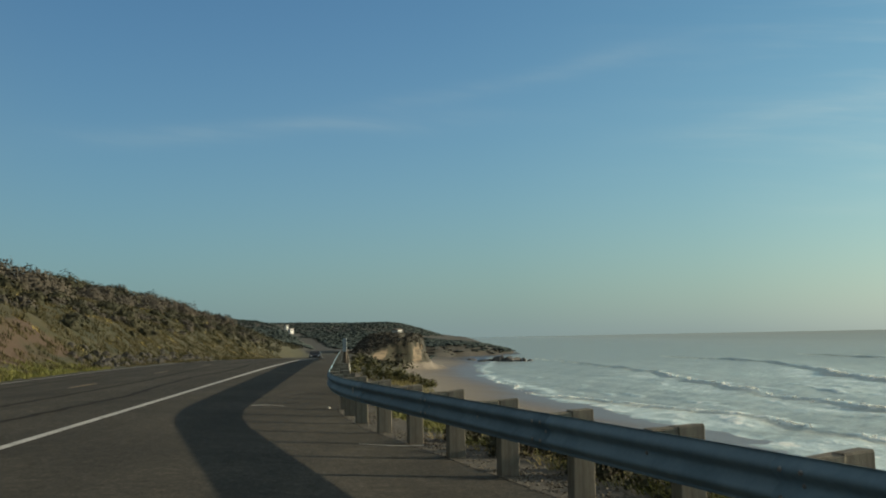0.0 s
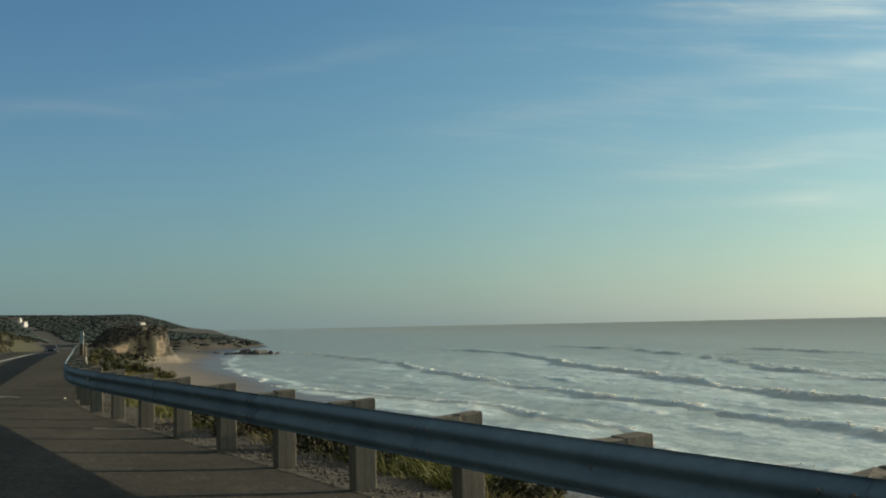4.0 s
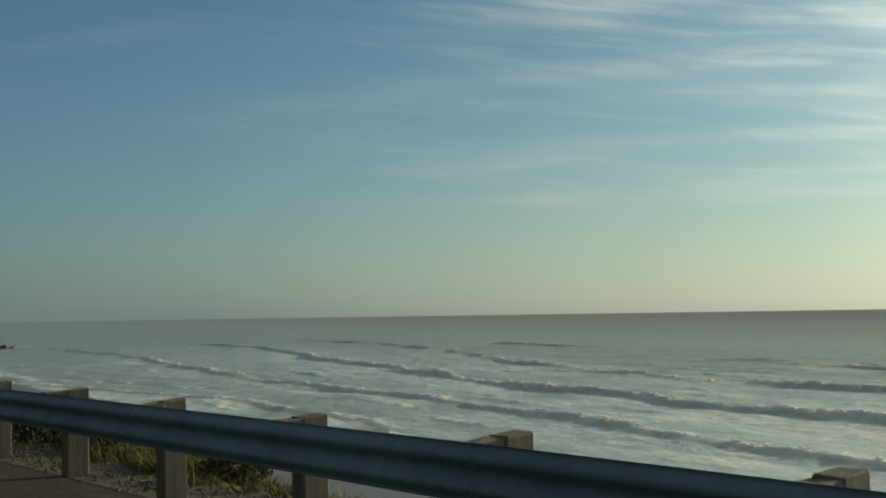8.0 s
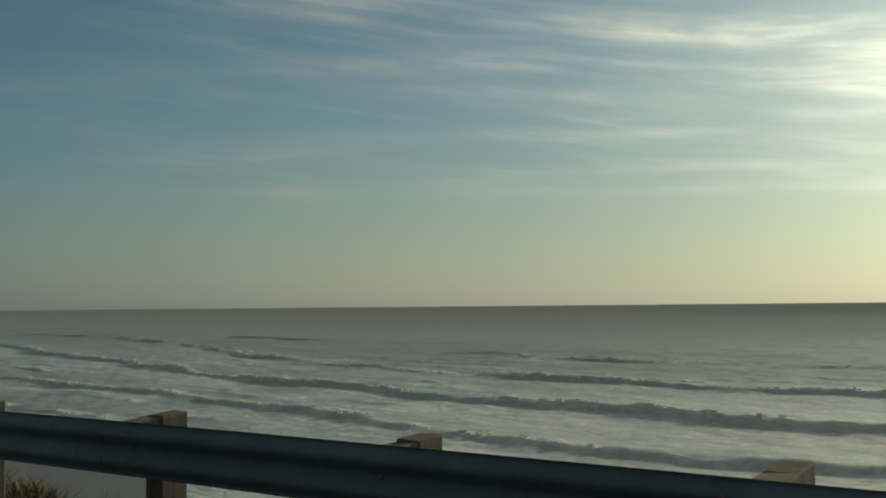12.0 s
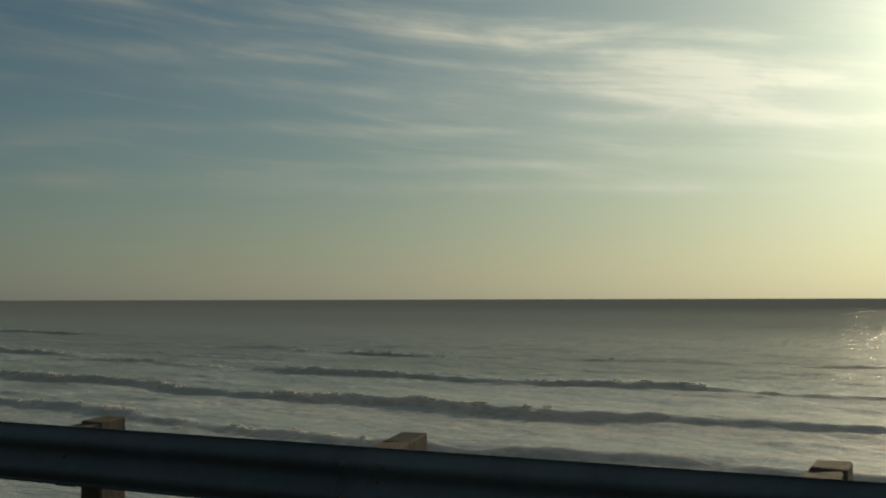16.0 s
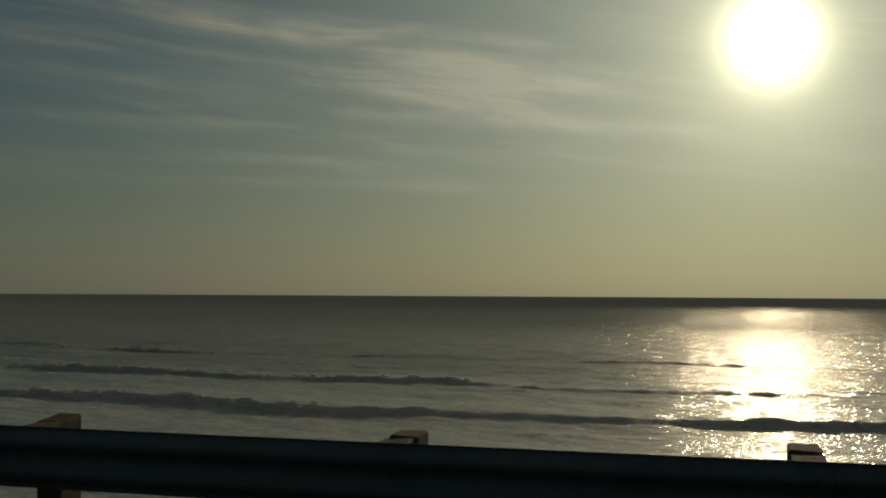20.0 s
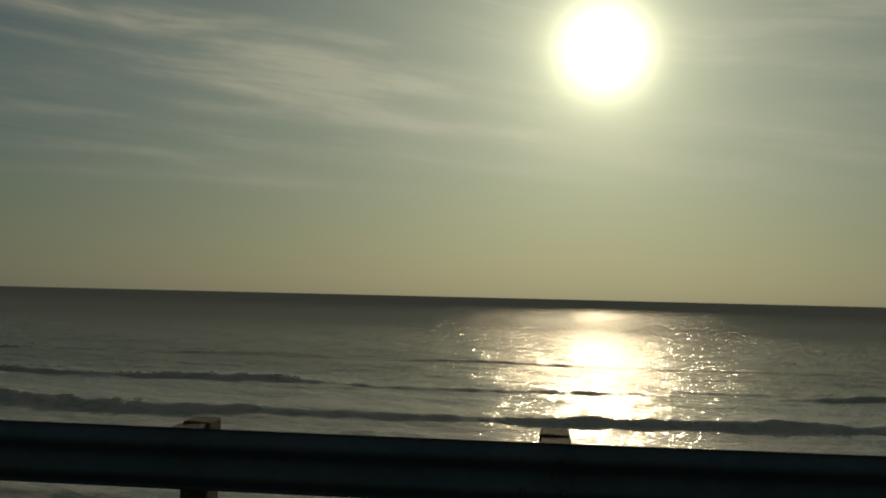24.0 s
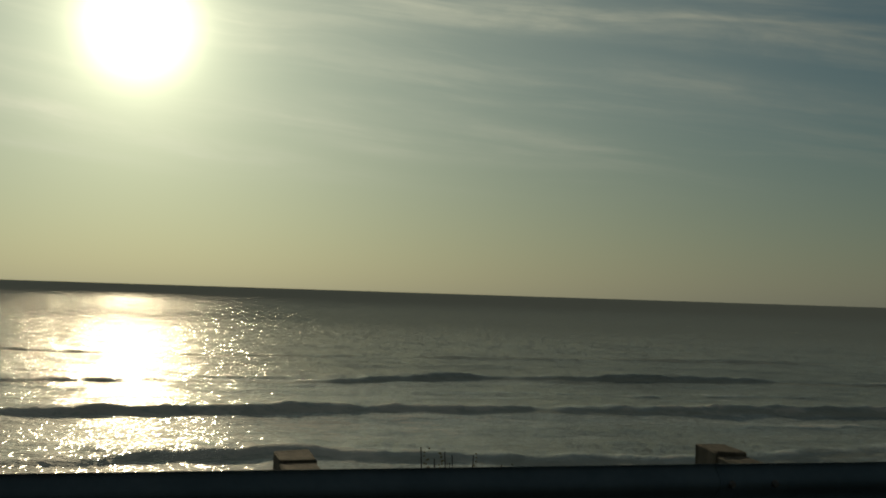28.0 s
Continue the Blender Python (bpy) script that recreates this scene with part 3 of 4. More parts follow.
# wave crests: x of each crest by y, height, how far it has broken
BREAKERS = [
    ([-300, -48, -24, 9, 40, 70, 110, 150, 203, 270, 340, 600], [104, 94, 86, 79, 70, 66, 66, 64, 60, 58, 62, 40], 0.55, 0.8),
    ([-300, -70, -35, -5, 15, 40, 70, 110, 156, 200, 283, 412, 700], [140, 127, 121, 113, 106, 99, 93, 88, 88, 92, 99, 118, 90], 0.84, 1.0),
    ([-300, -60, -25, 0, 25, 50, 80, 114, 184, 230, 297, 431, 800], [190, 170, 163, 150, 138, 133, 128, 122, 122, 126, 147, 170, 160], 0.88, 0.7),
]
OUTER = [
    ([-300, -60, 30, 120, 250, 309, 420, 800], [230, 222, 196, 180, 170, 170, 175, 190], 0.34, 0.25),
    ([300, 340, 380, 420], [206, 203, 202, 206], 0.75, 1.0),          # two short crests further out
    ([120, 150, 170, 200], [174, 170, 169, 172], 0.55, 0.9),
    ([-300, 0, 60, 96, 128, 158, 182, 224, 300], [58, 54, 50, 44, 45, 41, 35, 16, 12], 0.32, 1.0),
]
CRESTS = BREAKERS + OUTER
xs = spaced(-1000, 6, 205, 4800, 0.6, 1.08)
ys = spaced(-4500, -75, 250, 4900, 0.7, 1.03)
X, Y = np.meshgrid(xs, ys)
Z = np.zeros_like(X)
foam = np.zeros_like(X)
breast = np.zeros_like(X)                  # steep wave faces of sandy green water, tinted for light shining through
inside = smooth(14, -2, X - 160)           # surf zone
for k, (cy, cx, amp, broke) in enumerate(CRESTS):
    xc = np.interp(Y, cy, cx) + 2.2 * wob(Y * 0, Y, 16, k) + 0.7 * wob(X * 0, Y, 4, k * 2.0)
    s = X - xc
    a = amp * (0.8 + 0.35 * wob(Y * 0, Y, 26, 3 + k)) * smooth(-260, -120, Y) * (1 - smooth(420, 600, Y))
    if k in (4, 5):
        a = a * smooth(cy[0] + 20, cy[1] + 6, Y) * smooth(cy[3] - 8, cy[2] - 4, Y)
    if k in (2, 3):                      # outer waves rise and fade along their length
        a = a * (0.35 + 0.75 * smooth(-0.25, 0.35, wob(Y * 0, Y, 19, 1.5 * k)))
    a = a * (1 + 0.20 * wob(X * 0.3, Y, 1.9, k) + 0.10 * wob(X * 0.3, Y, 0.75, k + 4))
    Z += a * np.where(s < 0, np.exp(-(s / 1.2) ** 2), np.exp(-(s / 11.0) ** 2))
    breast += np.exp(-((s + 1.55) / 0.85) ** 2) * (amp > 0.3) * (a > 0.1)
    hit = broke * (0.65 + 0.5 * wob(Y * 0, Y, 11, 7 + k)) * (1 - smooth(280, 430, Y))
    if k in (4, 5):
        hit = hit * smooth(cy[0] + 20, cy[1] + 6, Y) * smooth(cy[3] - 8, cy[2] - 4, Y)
    foam += hit.clip(0, 1) * (1.5 * np.exp(-((s - 0.25) / 0.95) ** 2) * (0.5 + 0.9 * wob(X, Y, 2.1, k)).clip(0, 1.3) + 0.26 * np.exp(-((s + 7) / 5.0) ** 2) + 0.22 * smooth(-35, -6, s) * smooth(2, -2, s))
# short broken wavelets between the main breakers
small = np.random.default_rng(21)
for q in range(150):
    x0, y0, half, tall = small.uniform(44, 150), small.uniform(-50, 270), small.uniform(2.5, 9.0), small.uniform(0.05, 0.15)
    if q > 85:                          # broken water off the far beach
        x0, y0, half = small.uniform(24, 170), small.uniform(90, 330), small.uniform(3.0, 12.0)
    i0, i1 = np.searchsorted(ys, [y0 - 2.5 * half, y0 + 2.5 * half])
    j0, j1 = np.searchsorted(xs, [x0 - 12, x0 + 16])
    bx, by = X[i0:i1, j0:j1], Y[i0:i1, j0:j1]
    s = bx - x0 + (by - y0) * 0.28 * float(smooth(140, 0, np.array(y0))) + 0.6 * wob(bx * 0, by, 2.5, x0)
    w = np.exp(-((by - y0) / half) ** 2)
    Z[i0:i1, j0:j1] += tall * w * np.where(s < 0, np.exp(-(s / 0.9) ** 2), np.exp(-(s / 4.0) ** 2))
    foam[i0:i1, j0:j1] += 0.9 * w * np.exp(-((s - 0.2) / 0.8) ** 2) * (0.6 + 0.7 * wob(bx, by, 1.5, y0)).clip(0, 1.2)
lumps = 0.16 * np.abs(wob(X * 0.6, Y, 0.9, 2.0)) * smooth(0.25, 0.8, foam)
swell = 0.22 * wob(X, Y * 0.35, 7.0) + 0.10 * wob(X, Y * 0.6, 2.6, 1.0)
Z += lumps + swell * smooth(900, 200, np.hypot(X, Y))
foam += (0.84 - 0.10 * smooth(40, -20, Y) - 0.60 * smooth(14, -32, Y)) * (1 - 0.45 * smooth(85, 48, X) * smooth(20, 60, Y)) * smooth(178, 112, X) * smooth(620, 300, Y) * (1 - 0.70 * smooth(35, 150, Y))
# foam value raised on the wave faces, brightening their shaded side
for k, (cy, cx, amp, broke) in enumerate(CRESTS[:4]):
    s = X - np.interp(Y, cy, cx) - 2.2 * wob(Y * 0, Y, 16, k) - 0.7 * wob(X * 0, Y, 4, k * 2.0)
    foam += 0.38 * (1 - smooth(280, 430, Y)) * np.exp(-((s + 1.3) / 0.9) ** 2) * (0.75 + 0.4 * wob(X, Y, 3.0, k)).clip(0, 1)
foam = foam.clip(0, 1.4)


def sea_height(x, y):
    """Height of the water over the mean sea at points, from the sheet."""
    i = np.clip(np.searchsorted(ys, y) - 1, 0, len(ys) - 2)
    j = np.clip(np.searchsorted(xs, x) - 1, 0, len(xs) - 2)
    u, v = (x - xs[j]) / (xs[j + 1] - xs[j]), (y - ys[i]) / (ys[i + 1] - ys[i])
    return (Z[i, j] * (1 - u) + Z[i, j + 1] * u) * (1 - v) + (Z[i + 1, j] * (1 - u) + Z[i + 1, j + 1] * u) * v


# tumbling foam on the lips of the breakers, many small lumps
ICO = bmesh.new()
bmesh.ops.create_icosphere(ICO, subdivisions=1, radius=1.0)
ico_v = np.array([v.co[:] for v in ICO.verts])
ico_f = np.array([[v.index for v in f.verts] for f in ICO.faces])
ICO.free()
lump_v, lump_f, lump_n = [], [], 0
for k, (cy, cx, amp, broke) in enumerate(CRESTS):
    n_l = 2000 if k in (1, 2) else 1300
    y = rng.uniform(62, 330, n_l) if k < 4 else rng.uniform(max(cy[0], 60) + 20, cy[-1] - 8, n_l // (4 if k in (4, 5) else 1))
    gate = broke * (0.65 + 0.5 * wob(y * 0, y, 11, 7 + k)) * (0.55 + 0.7 * wob(y * 0, y, 3.1, 4 + k))
    y = y[gate > rng.uniform(0.12, 0.95, len(y))]
    xc = np.interp(y, cy, cx) + 2.2 * wob(y * 0, y, 16, k) + 0.7 * wob(y * 0, y, 4, k * 2.0)
    x = xc + rng.normal(0.16, 0.24, len(y)) - rng.exponential(0.45, len(y)) * (rng.random(len(y)) < 0.08)
    r = rng.uniform(0.05, 0.17, len(y)) * (1.15 if amp > 0.5 else 0.7)
    z = SEA_Z + sea_height(x, y) + r * 0.55
    form = rng.uniform(0.7, 1.3, (len(y), 1, 3)) * np.array([1.3, 2.6, 0.8]) * (1 + rng.uniform(-0.2, 0.2, (len(y), len(ico_v), 1)))
    V = ico_v[None] * form * r[:, None, None] + np.stack([x, y, z], -1)[:, None, :]
    lump_v.append(V.reshape(-1, 3))
    lump_f.append((ico_f[None] + (np.arange(len(y)) * len(ico_v))[:, None, None]).reshape(-1, 3) + lump_n)
    lump_n += len(y) * len(ico_v)
tagged(new("wave_foam", mesh_of("wave_foam", np.concatenate(lump_v), np.concatenate(lump_f), "foam")), "white tumbling foam on the breaking wave lips", "foam", kind="stuff")

foam += 0.75 * np.exp(-((X - shore_x(Y) - 2.5 - 2.0 * wob(X * 0, Y, 9, 3.0)) / 1.6) ** 2) * (0.55 + 0.6 * wob(X, Y, 5.0, 1.0)).clip(0, 1)
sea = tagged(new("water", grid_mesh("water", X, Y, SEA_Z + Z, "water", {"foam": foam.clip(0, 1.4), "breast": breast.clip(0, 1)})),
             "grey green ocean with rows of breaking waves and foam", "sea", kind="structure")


def ribbon(name, rows, half, mat, lift, label, category, step=1.0):
    """A strip laid on the land along rows of (x, y)."""
    pts = np.array(rows, float)
    d = np.gradient(pts, axis=0)
    nrm = np.stack([-d[:, 1], d[:, 0]], 1) / np.linalg.norm(d, axis=1)[:, None]
    V = []
    for o in (-half, half):
        q = pts + nrm * o
        V.append(np.stack([q[:, 0], q[:, 1], ground_z(q[:, 0], q[:, 1]) + lift], 1))
    n = len(pts)
    verts = np.concatenate(V)
    faces = [(i, i + 1, n + i + 1, n + i) for i in range(n - 1)]
    return tagged(new(name, mesh_of(name, verts, faces, mat)), label, category, kind="structure")


# road and pull-out, one asphalt sheet from the hill's toe to the rail
yy = spaced(-60, -22, 60, 330, 0.8, 1.05)
cols = np.linspace(0, 1, 26)
RX = rail_x(yy) - 0.20
LX = edge_x(yy) - 7.9
X = LX[:, None] + (RX - LX)[:, None] * cols[None]
Y = np.repeat(yy[:, None], len(cols), 1)
Zr = ground_z(X, Y) + 0.025
tagged(new("road", grid_mesh("road", X, Y, Zr, "asphalt")), "worn grey asphalt two-lane road with a wide pull-out", "road", kind="structure")
ribbon("road_line", [(edge_x(y), y) for y in yy], 0.075, "line_white", 0.034, "solid white edge line on the asphalt", "road line")
ribbon("road_line", [(edge_x(y) - 7.3, y) for y in yy], 0.06, "line_white", 0.034, "thin white edge line beside the hill", "road line")
for k in range(14):
    y0 = -18 + 12.2 * k
    ribbon("lane_dash", [(edge_x(y) - 3.65, y) for y in np.linspace(y0, y0 + 3.0, 6)], 0.06, "line_yellow", 0.034,
           "worn yellow dashed centre line", "road line")["group"] = "yellow centre dashes"

# bed of loose stones behind and under the rail
gp = [rail_at(s)[:2] + (rail_at(s)[2],) for s in np.arange(-18, 60, 0.6)]
ribbon("gravel_bed", [(x + math.cos(a) * 0.28, y + math.sin(a) * 0.28) for x, y, a in gp], 0.50, "soil", 0.03, "bed of loose grey brown gravel under the guardrail", "gravel")

# ---------------------------------------------------------------- guardrail
def w_profile():
    """Cross-section of the beam, depth outwards from the block, height; 0.31 high, 0.052 deep."""
    half = []
    for i in range(15):
        t = i / 14
        half.append((0.026 * (1 - math.cos(2 * math.pi * t)), 0.156 * t))
    half[0] = (0.012, 0.0)
    return half + [(d, 0.312 - h) for d, h in half[-2::-1]]


PROFILE = w_profile()
RAIL_TOP = 0.787


def frame_at(s, out, z):
    x, y, a = rail_at(s)
    nx, ny = -math.cos(a), -math.sin(a)          # towards the road
    px, py = x + nx * out, y + ny * out
    return px, py, dip(y) + sag(s) + z


def sag(s):
    return -0.034 * (1.0 - float(smooth(3.0, 12.0, np.array(s))))


def dip(y):
    return -3.8 * float(smooth(45, 290, np.array(y)))


def beam(s0, s1, lap):
    n = max(2, int((s1 - s0) / 0.32))
    ss = np.linspace(s0, s1, n + 1)
    V, F, m = [], [], len(PROFILE)
    for s in ss:
        for t in (0.0, 0.004):
            for d, h in PROFILE:
                V.append(frame_at(s, 0.40 + d + t + lap, RAIL_TOP - 0.312 + h))
    w = 2 * m
    for i in range(n):
        for j in range(m - 1):
            a, b = i * w + j, (i + 1) * w + j
            F.append((a, a + 1, b + 1, b))
            F.append((a + m, b + m, b + m + 1, a + m + 1))
        for j in (0, m - 1):
            a, b = i * w + j, (i + 1) * w + j
            F.append((a, b, b + m, a + m))
    for i in (0, n):
        for j in range(m - 1):
            a = i * w + j
            F.append((a, a + m, a + m + 1, a + 1))
    return V, F


rail = tagged(new("guardrail"), "weathered steel W-beam guardrail on timber posts along the bluff", "guardrail")
for k in range(-10, 60, 2):
    V, F = beam((k - 0.08) * PITCH + POST_0, (k + 2.08) * PITCH + POST_0, 0.004 if (k // 2) % 2 else 0.0)
    piece("beam", mesh_of("beam", V, F, "zinc", True), rail, label="bluish grey galvanised corrugated beam" if k == 0 else "")


def worn_box(sx, sy, sz, seed, tilt=0.0):
    """A sawn timber with rounded, slightly uneven edges; base at z = 0."""
    r = random.Random(seed)
    bm = box(sx, sy, sz, (0, 0, sz / 2), 0.009)
    for v in bm.verts:
        if v.co.z > sz * 0.6:
            v.co.z += r.uniform(-0.006, 0.006) + tilt * v.co.x
            v.co.x += r.uniform(-0.003, 0.003)
            v.co.y += r.uniform(-0.003, 0.003)
    return bm


POSTS = []
for v in range(5):
    me = bpy.data.meshes.new("post")
    bm = worn_box(0.20, 0.15, 1.10, v, 0.055 + 0.012 * (v - 2))
    bm.to_mesh(me), bm.free()
    me.materials.append(MAT["timber"])
    mb = bpy.data.meshes.new("blockout")
    bm = worn_box(0.20, 0.15, 0.31, 10 + v, 0.03 + 0.012 * v)
    bm.to_mesh(mb), bm.free()
    mb.materials.append(MAT["timber"])
    POSTS.append((me, mb))
BOLT = bpy.data.meshes.new("bolt")
bm = tube(0.017, 0.012, 0.012, 8)
bm.to_mesh(BOLT), bm.free()
BOLT.materials.append(MAT["bolt"])
r = random.Random(3)
for k in range(-10, 61):
    x, y, a = rail_at(k * PITCH + POST_0 - 0.075)
    me, mb = POSTS[k % 5 if k % 3 else (k + 2) % 5]
    turn = a * 180 / math.pi
    top = 0.803 + r.uniform(-0.010, 0.010)
    nx, ny = -math.cos(a), -math.sin(a)
    z = dip(y) + sag(k * PITCH)
    p = piece("post", me, rail, pose(x + nx * 0.10, y + ny * 0.10, z + top - 1.10, r.uniform(-0.6, 0.6), r.uniform(-0.8, 0.8), turn))
    piece("blockout", mb, rail, pose(x + nx * 0.302, y + ny * 0.302, z + top - 0.322 - r.uniform(0, 0.010), 0, 0, turn + r.uniform(-2, 2)))
    if k % 2 == 0 and -6 <= k <= 14:                 # splice bolts where two beams lap
        for ds in (-0.10, 0.10):
            for up in (-0.232, -0.078):
                bx, by, ba = rail_at(k * PITCH + POST_0 + ds)
                piece("splice_bolt", BOLT, rail, Matrix.Translation((bx - math.cos(ba) * 0.460, by - math.sin(ba) * 0.460, z + RAIL_TOP + up)) @ pose(0, 0, 0, 0, -90, turn))
    piece("bolt", BOLT, rail, Matrix.Translation((x + nx * 0.406, y + ny * 0.406, z + RAIL_TOP - 0.156)) @ pose(0, 0, 0, 0, -90, turn))


# ---------------------------------------------------------------- plants and stones
def land_z(x, y):
    return ground_z(np.asarray(x, float), np.asarray(y, float))


def crowns(spots):
    """Far tree crowns: a few rough lumps each, in one mesh."""
    base = bmesh.new()
    bmesh.ops.create_icosphere(base, subdivisions=1, radius=1.0)
    bv = np.array([v.co[:] for v in base.verts])
    bf = np.array([[v.index for v in f.verts] for f in base.faces])
    base.free()
    V, F, n = [], [], 0
    for x, y, r in spots:
        z = float(land_z(x, y))
        for _ in range(3):
            v = bv * rng.uniform(0.55, 1.15, (len(bv), 1)) * r * rng.uniform(0.4, 0.8) * (2.2, 2.2, rng.uniform(0.22, 0.45))
            V.append(v + (x + rng.normal() * r * 0.5, y + rng.normal() * r * 0.5, z + r * rng.uniform(0.1, 0.4)))
            F.append(bf + n)
            n += len(bv)
    return np.concatenate(V), np.concatenate(F)


def stones(name, count, spots, size, mat, label, category, kind="stuff", flat=0.65):
    """Many rough stones in one mesh."""
    base = bmesh.new()
    bmesh.ops.create_icosphere(base, subdivisions=1, radius=1.0)
    bv = np.array([v.co[:] for v in base.verts])
    bf = np.array([[v.index for v in f.verts] for f in base.faces])
    base.free()
    V, F = [], []
    for i, (x, y) in enumerate(spots):
        s = size * rng.uniform(0.45, 1.25) * np.array([1, rng.uniform(0.6, 1), flat * rng.uniform(0.7, 1.2)])
        a = rng.uniform(0, 6.3)
        v = bv * rng.uniform(0.72, 1.2, (len(bv), 1)) * s
        v = v @ np.array([[math.cos(a), math.sin(a), 0], [-math.sin(a), math.cos(a), 0], [0, 0, 1]])
        V.append(v + (x, y, float(land_z(x, y)) + 0.02 + s[2] * 0.35))
        F.append(bf + i * len(bv))
    return tagged(new(name, mesh_of(name, np.concatenate(V), np.concatenate(F), mat)), label, category, kind=kind)


def along(s0, s1, out0, out1, count):
    """Random places beside the rail; out is metres to the sea side of the post backs."""
    res = []
    for _ in range(count):
        x, y, a = rail_at(rng.uniform(s0, s1))
        o = rng.uniform(out0, out1)
        res.append((x + math.cos(a) * o, y + math.sin(a) * o))
    return res


stones("gravel", 0, along(-14, 40, -0.25, 0.75, 9000), 0.021, "gravel", "grey brown gravel spread behind the guardrail posts", "gravel")


def leaves(spots, count, spread, size, z_of, tall=0.75, hollow=0.5):
    """Clouds of small leaf quads; spots are (x, y, radius)."""
    V, F, n = [], [], 0
    for x, y, r in spots:
        c = max(8, int(count * r * r))
        d = rng.normal(size=(c, 3))
        d /= np.linalg.norm(d, axis=1)[:, None]
        d[:, 2] = np.abs(d[:, 2])
        lump = 1 + 0.30 * np.sin(d[:, 0] * 5 + x * 3) * np.sin(d[:, 1] * 6 + y * 2) + 0.07 * rng.normal(size=c)
        rad = r * lump * rng.uniform(hollow, 1, c) ** 0.5
        p = d * rad[:, None] * (1, 1, tall) + (x, y, float(z_of(x, y)) - 0.05 * r)
        u = rng.normal(size=(c, 3))
        u -= 0.8 * d * (u * d).sum(1)[:, None]               # leaves lie along the crown's surface
        u /= np.linalg.norm(u, axis=1)[:, None]
        w = np.cross(u, d + 0.4 * rng.normal(size=(c, 3)))
        w /= np.linalg.norm(w, axis=1)[:, None] + 1e-6
        s = size * rng.uniform(0.6, 1.4, (c, 1))
        q = np.stack([p - u * s, p + w * s * 0.5, p + u * s, p - w * s * 0.5], 1)
        V.append(q.reshape(-1, 3))
        F.append(np.arange(c * 4).reshape(c, 4) + n)
        n += c * 4
    return np.concatenate(V), np.concatenate(F)


def blades(spots, count, height, width, lean=0.5):
    """Grass tufts of narrow bent blades."""
    sp = np.array(spots)
    k = np.maximum(4, (count * sp[:, 2]).astype(int))
    x, y, r = np.repeat(sp, k, 0).T
    n = len(x)
    a, b = rng.uniform(0, 6.28, n), rng.uniform(0, 6.28, n)
    o = r * rng.uniform(0, 1, n) ** 0.7
    px, py = x + np.cos(a) * o * 0.6, y + np.sin(a) * o * 0.6
    h = height * rng.uniform(0.5, 1.2, n) * (1.1 - 0.5 * o / r)
    zero = np.zeros(n)
    out = np.stack([np.cos(a), np.sin(a), zero], 1) * (h * lean * rng.uniform(0.2, 1.0, n))[:, None]
    s = np.stack([np.cos(b), np.sin(b), zero], 1) * width
    p0 = np.stack([px, py, land_z(px, py) - 0.02], 1)
    up = np.stack([zero, zero, h], 1)
    p1, p2 = p0 + out * 0.35 + up * 0.6, p0 + out + up
    V = np.stack([p0 - s, p0 + s, p1 + s * 0.7, p1 - s * 0.7, p2], 1).reshape(-1, 3)
    F = []
    for q in range(0, n * 5, 5):
        F += [(q, q + 1, q + 2, q + 3), (q + 3, q + 2, q + 4)]
    return V, F


def scatter(x0, x1, y0, y1, count, keep=None):
    out = []
    while len(out) < count:
        x, y = rng.uniform(x0, x1), rng.uniform(y0, y1)
        if keep is None or keep(x, y):
            out.append((x, y))
    return out


# ---- hillside
def above_toe(x, y):
    return float(edge_x(np.array(y))) - 8.1 - x


def on_hill(lo, hi):
    return lambda x, y: lo < above_toe(x, y) < hi


def domes(spots, count, size, tall=0.7):
    """Rounded brush: a rough dark core under a skin of leaf clumps; spots are (x, y, radius)."""
    V, F, n = [], [], 0
    for x, y, r in spots:
        z = float(land_z(x, y))
        k = 1 + 0.22 * np.sin(ico_2[:, 0] * 4 + x * 3) * np.sin(ico_2[:, 1] * 5 + y * 2) + rng.uniform(-0.07, 0.07, len(ico_2))
        V.append(ico_2 * (k * r * 0.80)[:, None] * (1, 1, tall) + (x, y, z - 0.1 * r))
        F += (ico_2f + n).tolist()
        n += len(ico_2)
    W, G = leaves(spots, count, 0, size, land_z, tall, 0.75)
    F += (G + n).tolist()
    return np.concatenate(V + [W]), F


ICO = bmesh.new()
bmesh.ops.create_icosphere(ICO, subdivisions=3, radius=1.0)
ico_2 = np.array([v.co[:] for v in ICO.verts])
ico_2f = np.array([[v.index for v in f.verts] for f in ICO.faces])
ICO.free()
spots = [(x, y, rng.uniform(1.2, 2.7)) for x, y in scatter(-75, -12, 35, 230, 300, on_hill(15, 46))]
spots += [(x, y, rng.uniform(0.45, 1.1)) for x, y in scatter(-65, -12, 35, 230, 420, on_hill(4, 24))]
V, F = domes(spots, 300, 0.13)
tagged(new("hillside_scrub", mesh_of("hillside_scrub", V, F, "scrub", True)), "dark green coastal scrub over the hillside", "shrubs", kind="stuff")
spots = [(x, y, rng.uniform(1.2, 2.6)) for x, y in scatter(-75, -12, 35, 230, 300, on_hill(13, 44))]
spots += [(x, y, rng.uniform(0.4, 0.9)) for x, y in scatter(-75, -12, 35, 230, 330, on_hill(5, 26))]
V, F = domes(spots, 300, 0.13)
tagged(new("hillside_scrub", mesh_of("hillside_scrub", V, F, "scrub_dry", True)), "grey brown leafless brush in rounded domes", "shrubs", kind="stuff")
spots = [(x, y, rng.uniform(0.6, 1.4)) for x, y in scatter(-95, -22, 220, 430, 700, on_hill(5, 50))]
V, F = leaves(spots, 40, 0, 0.22, land_z, 0.65)
tagged(new("hillside_scrub", mesh_of("hillside_scrub", V, F, "scrub")), "dark green scrub on the far end of the hillside", "shrubs", kind="stuff")
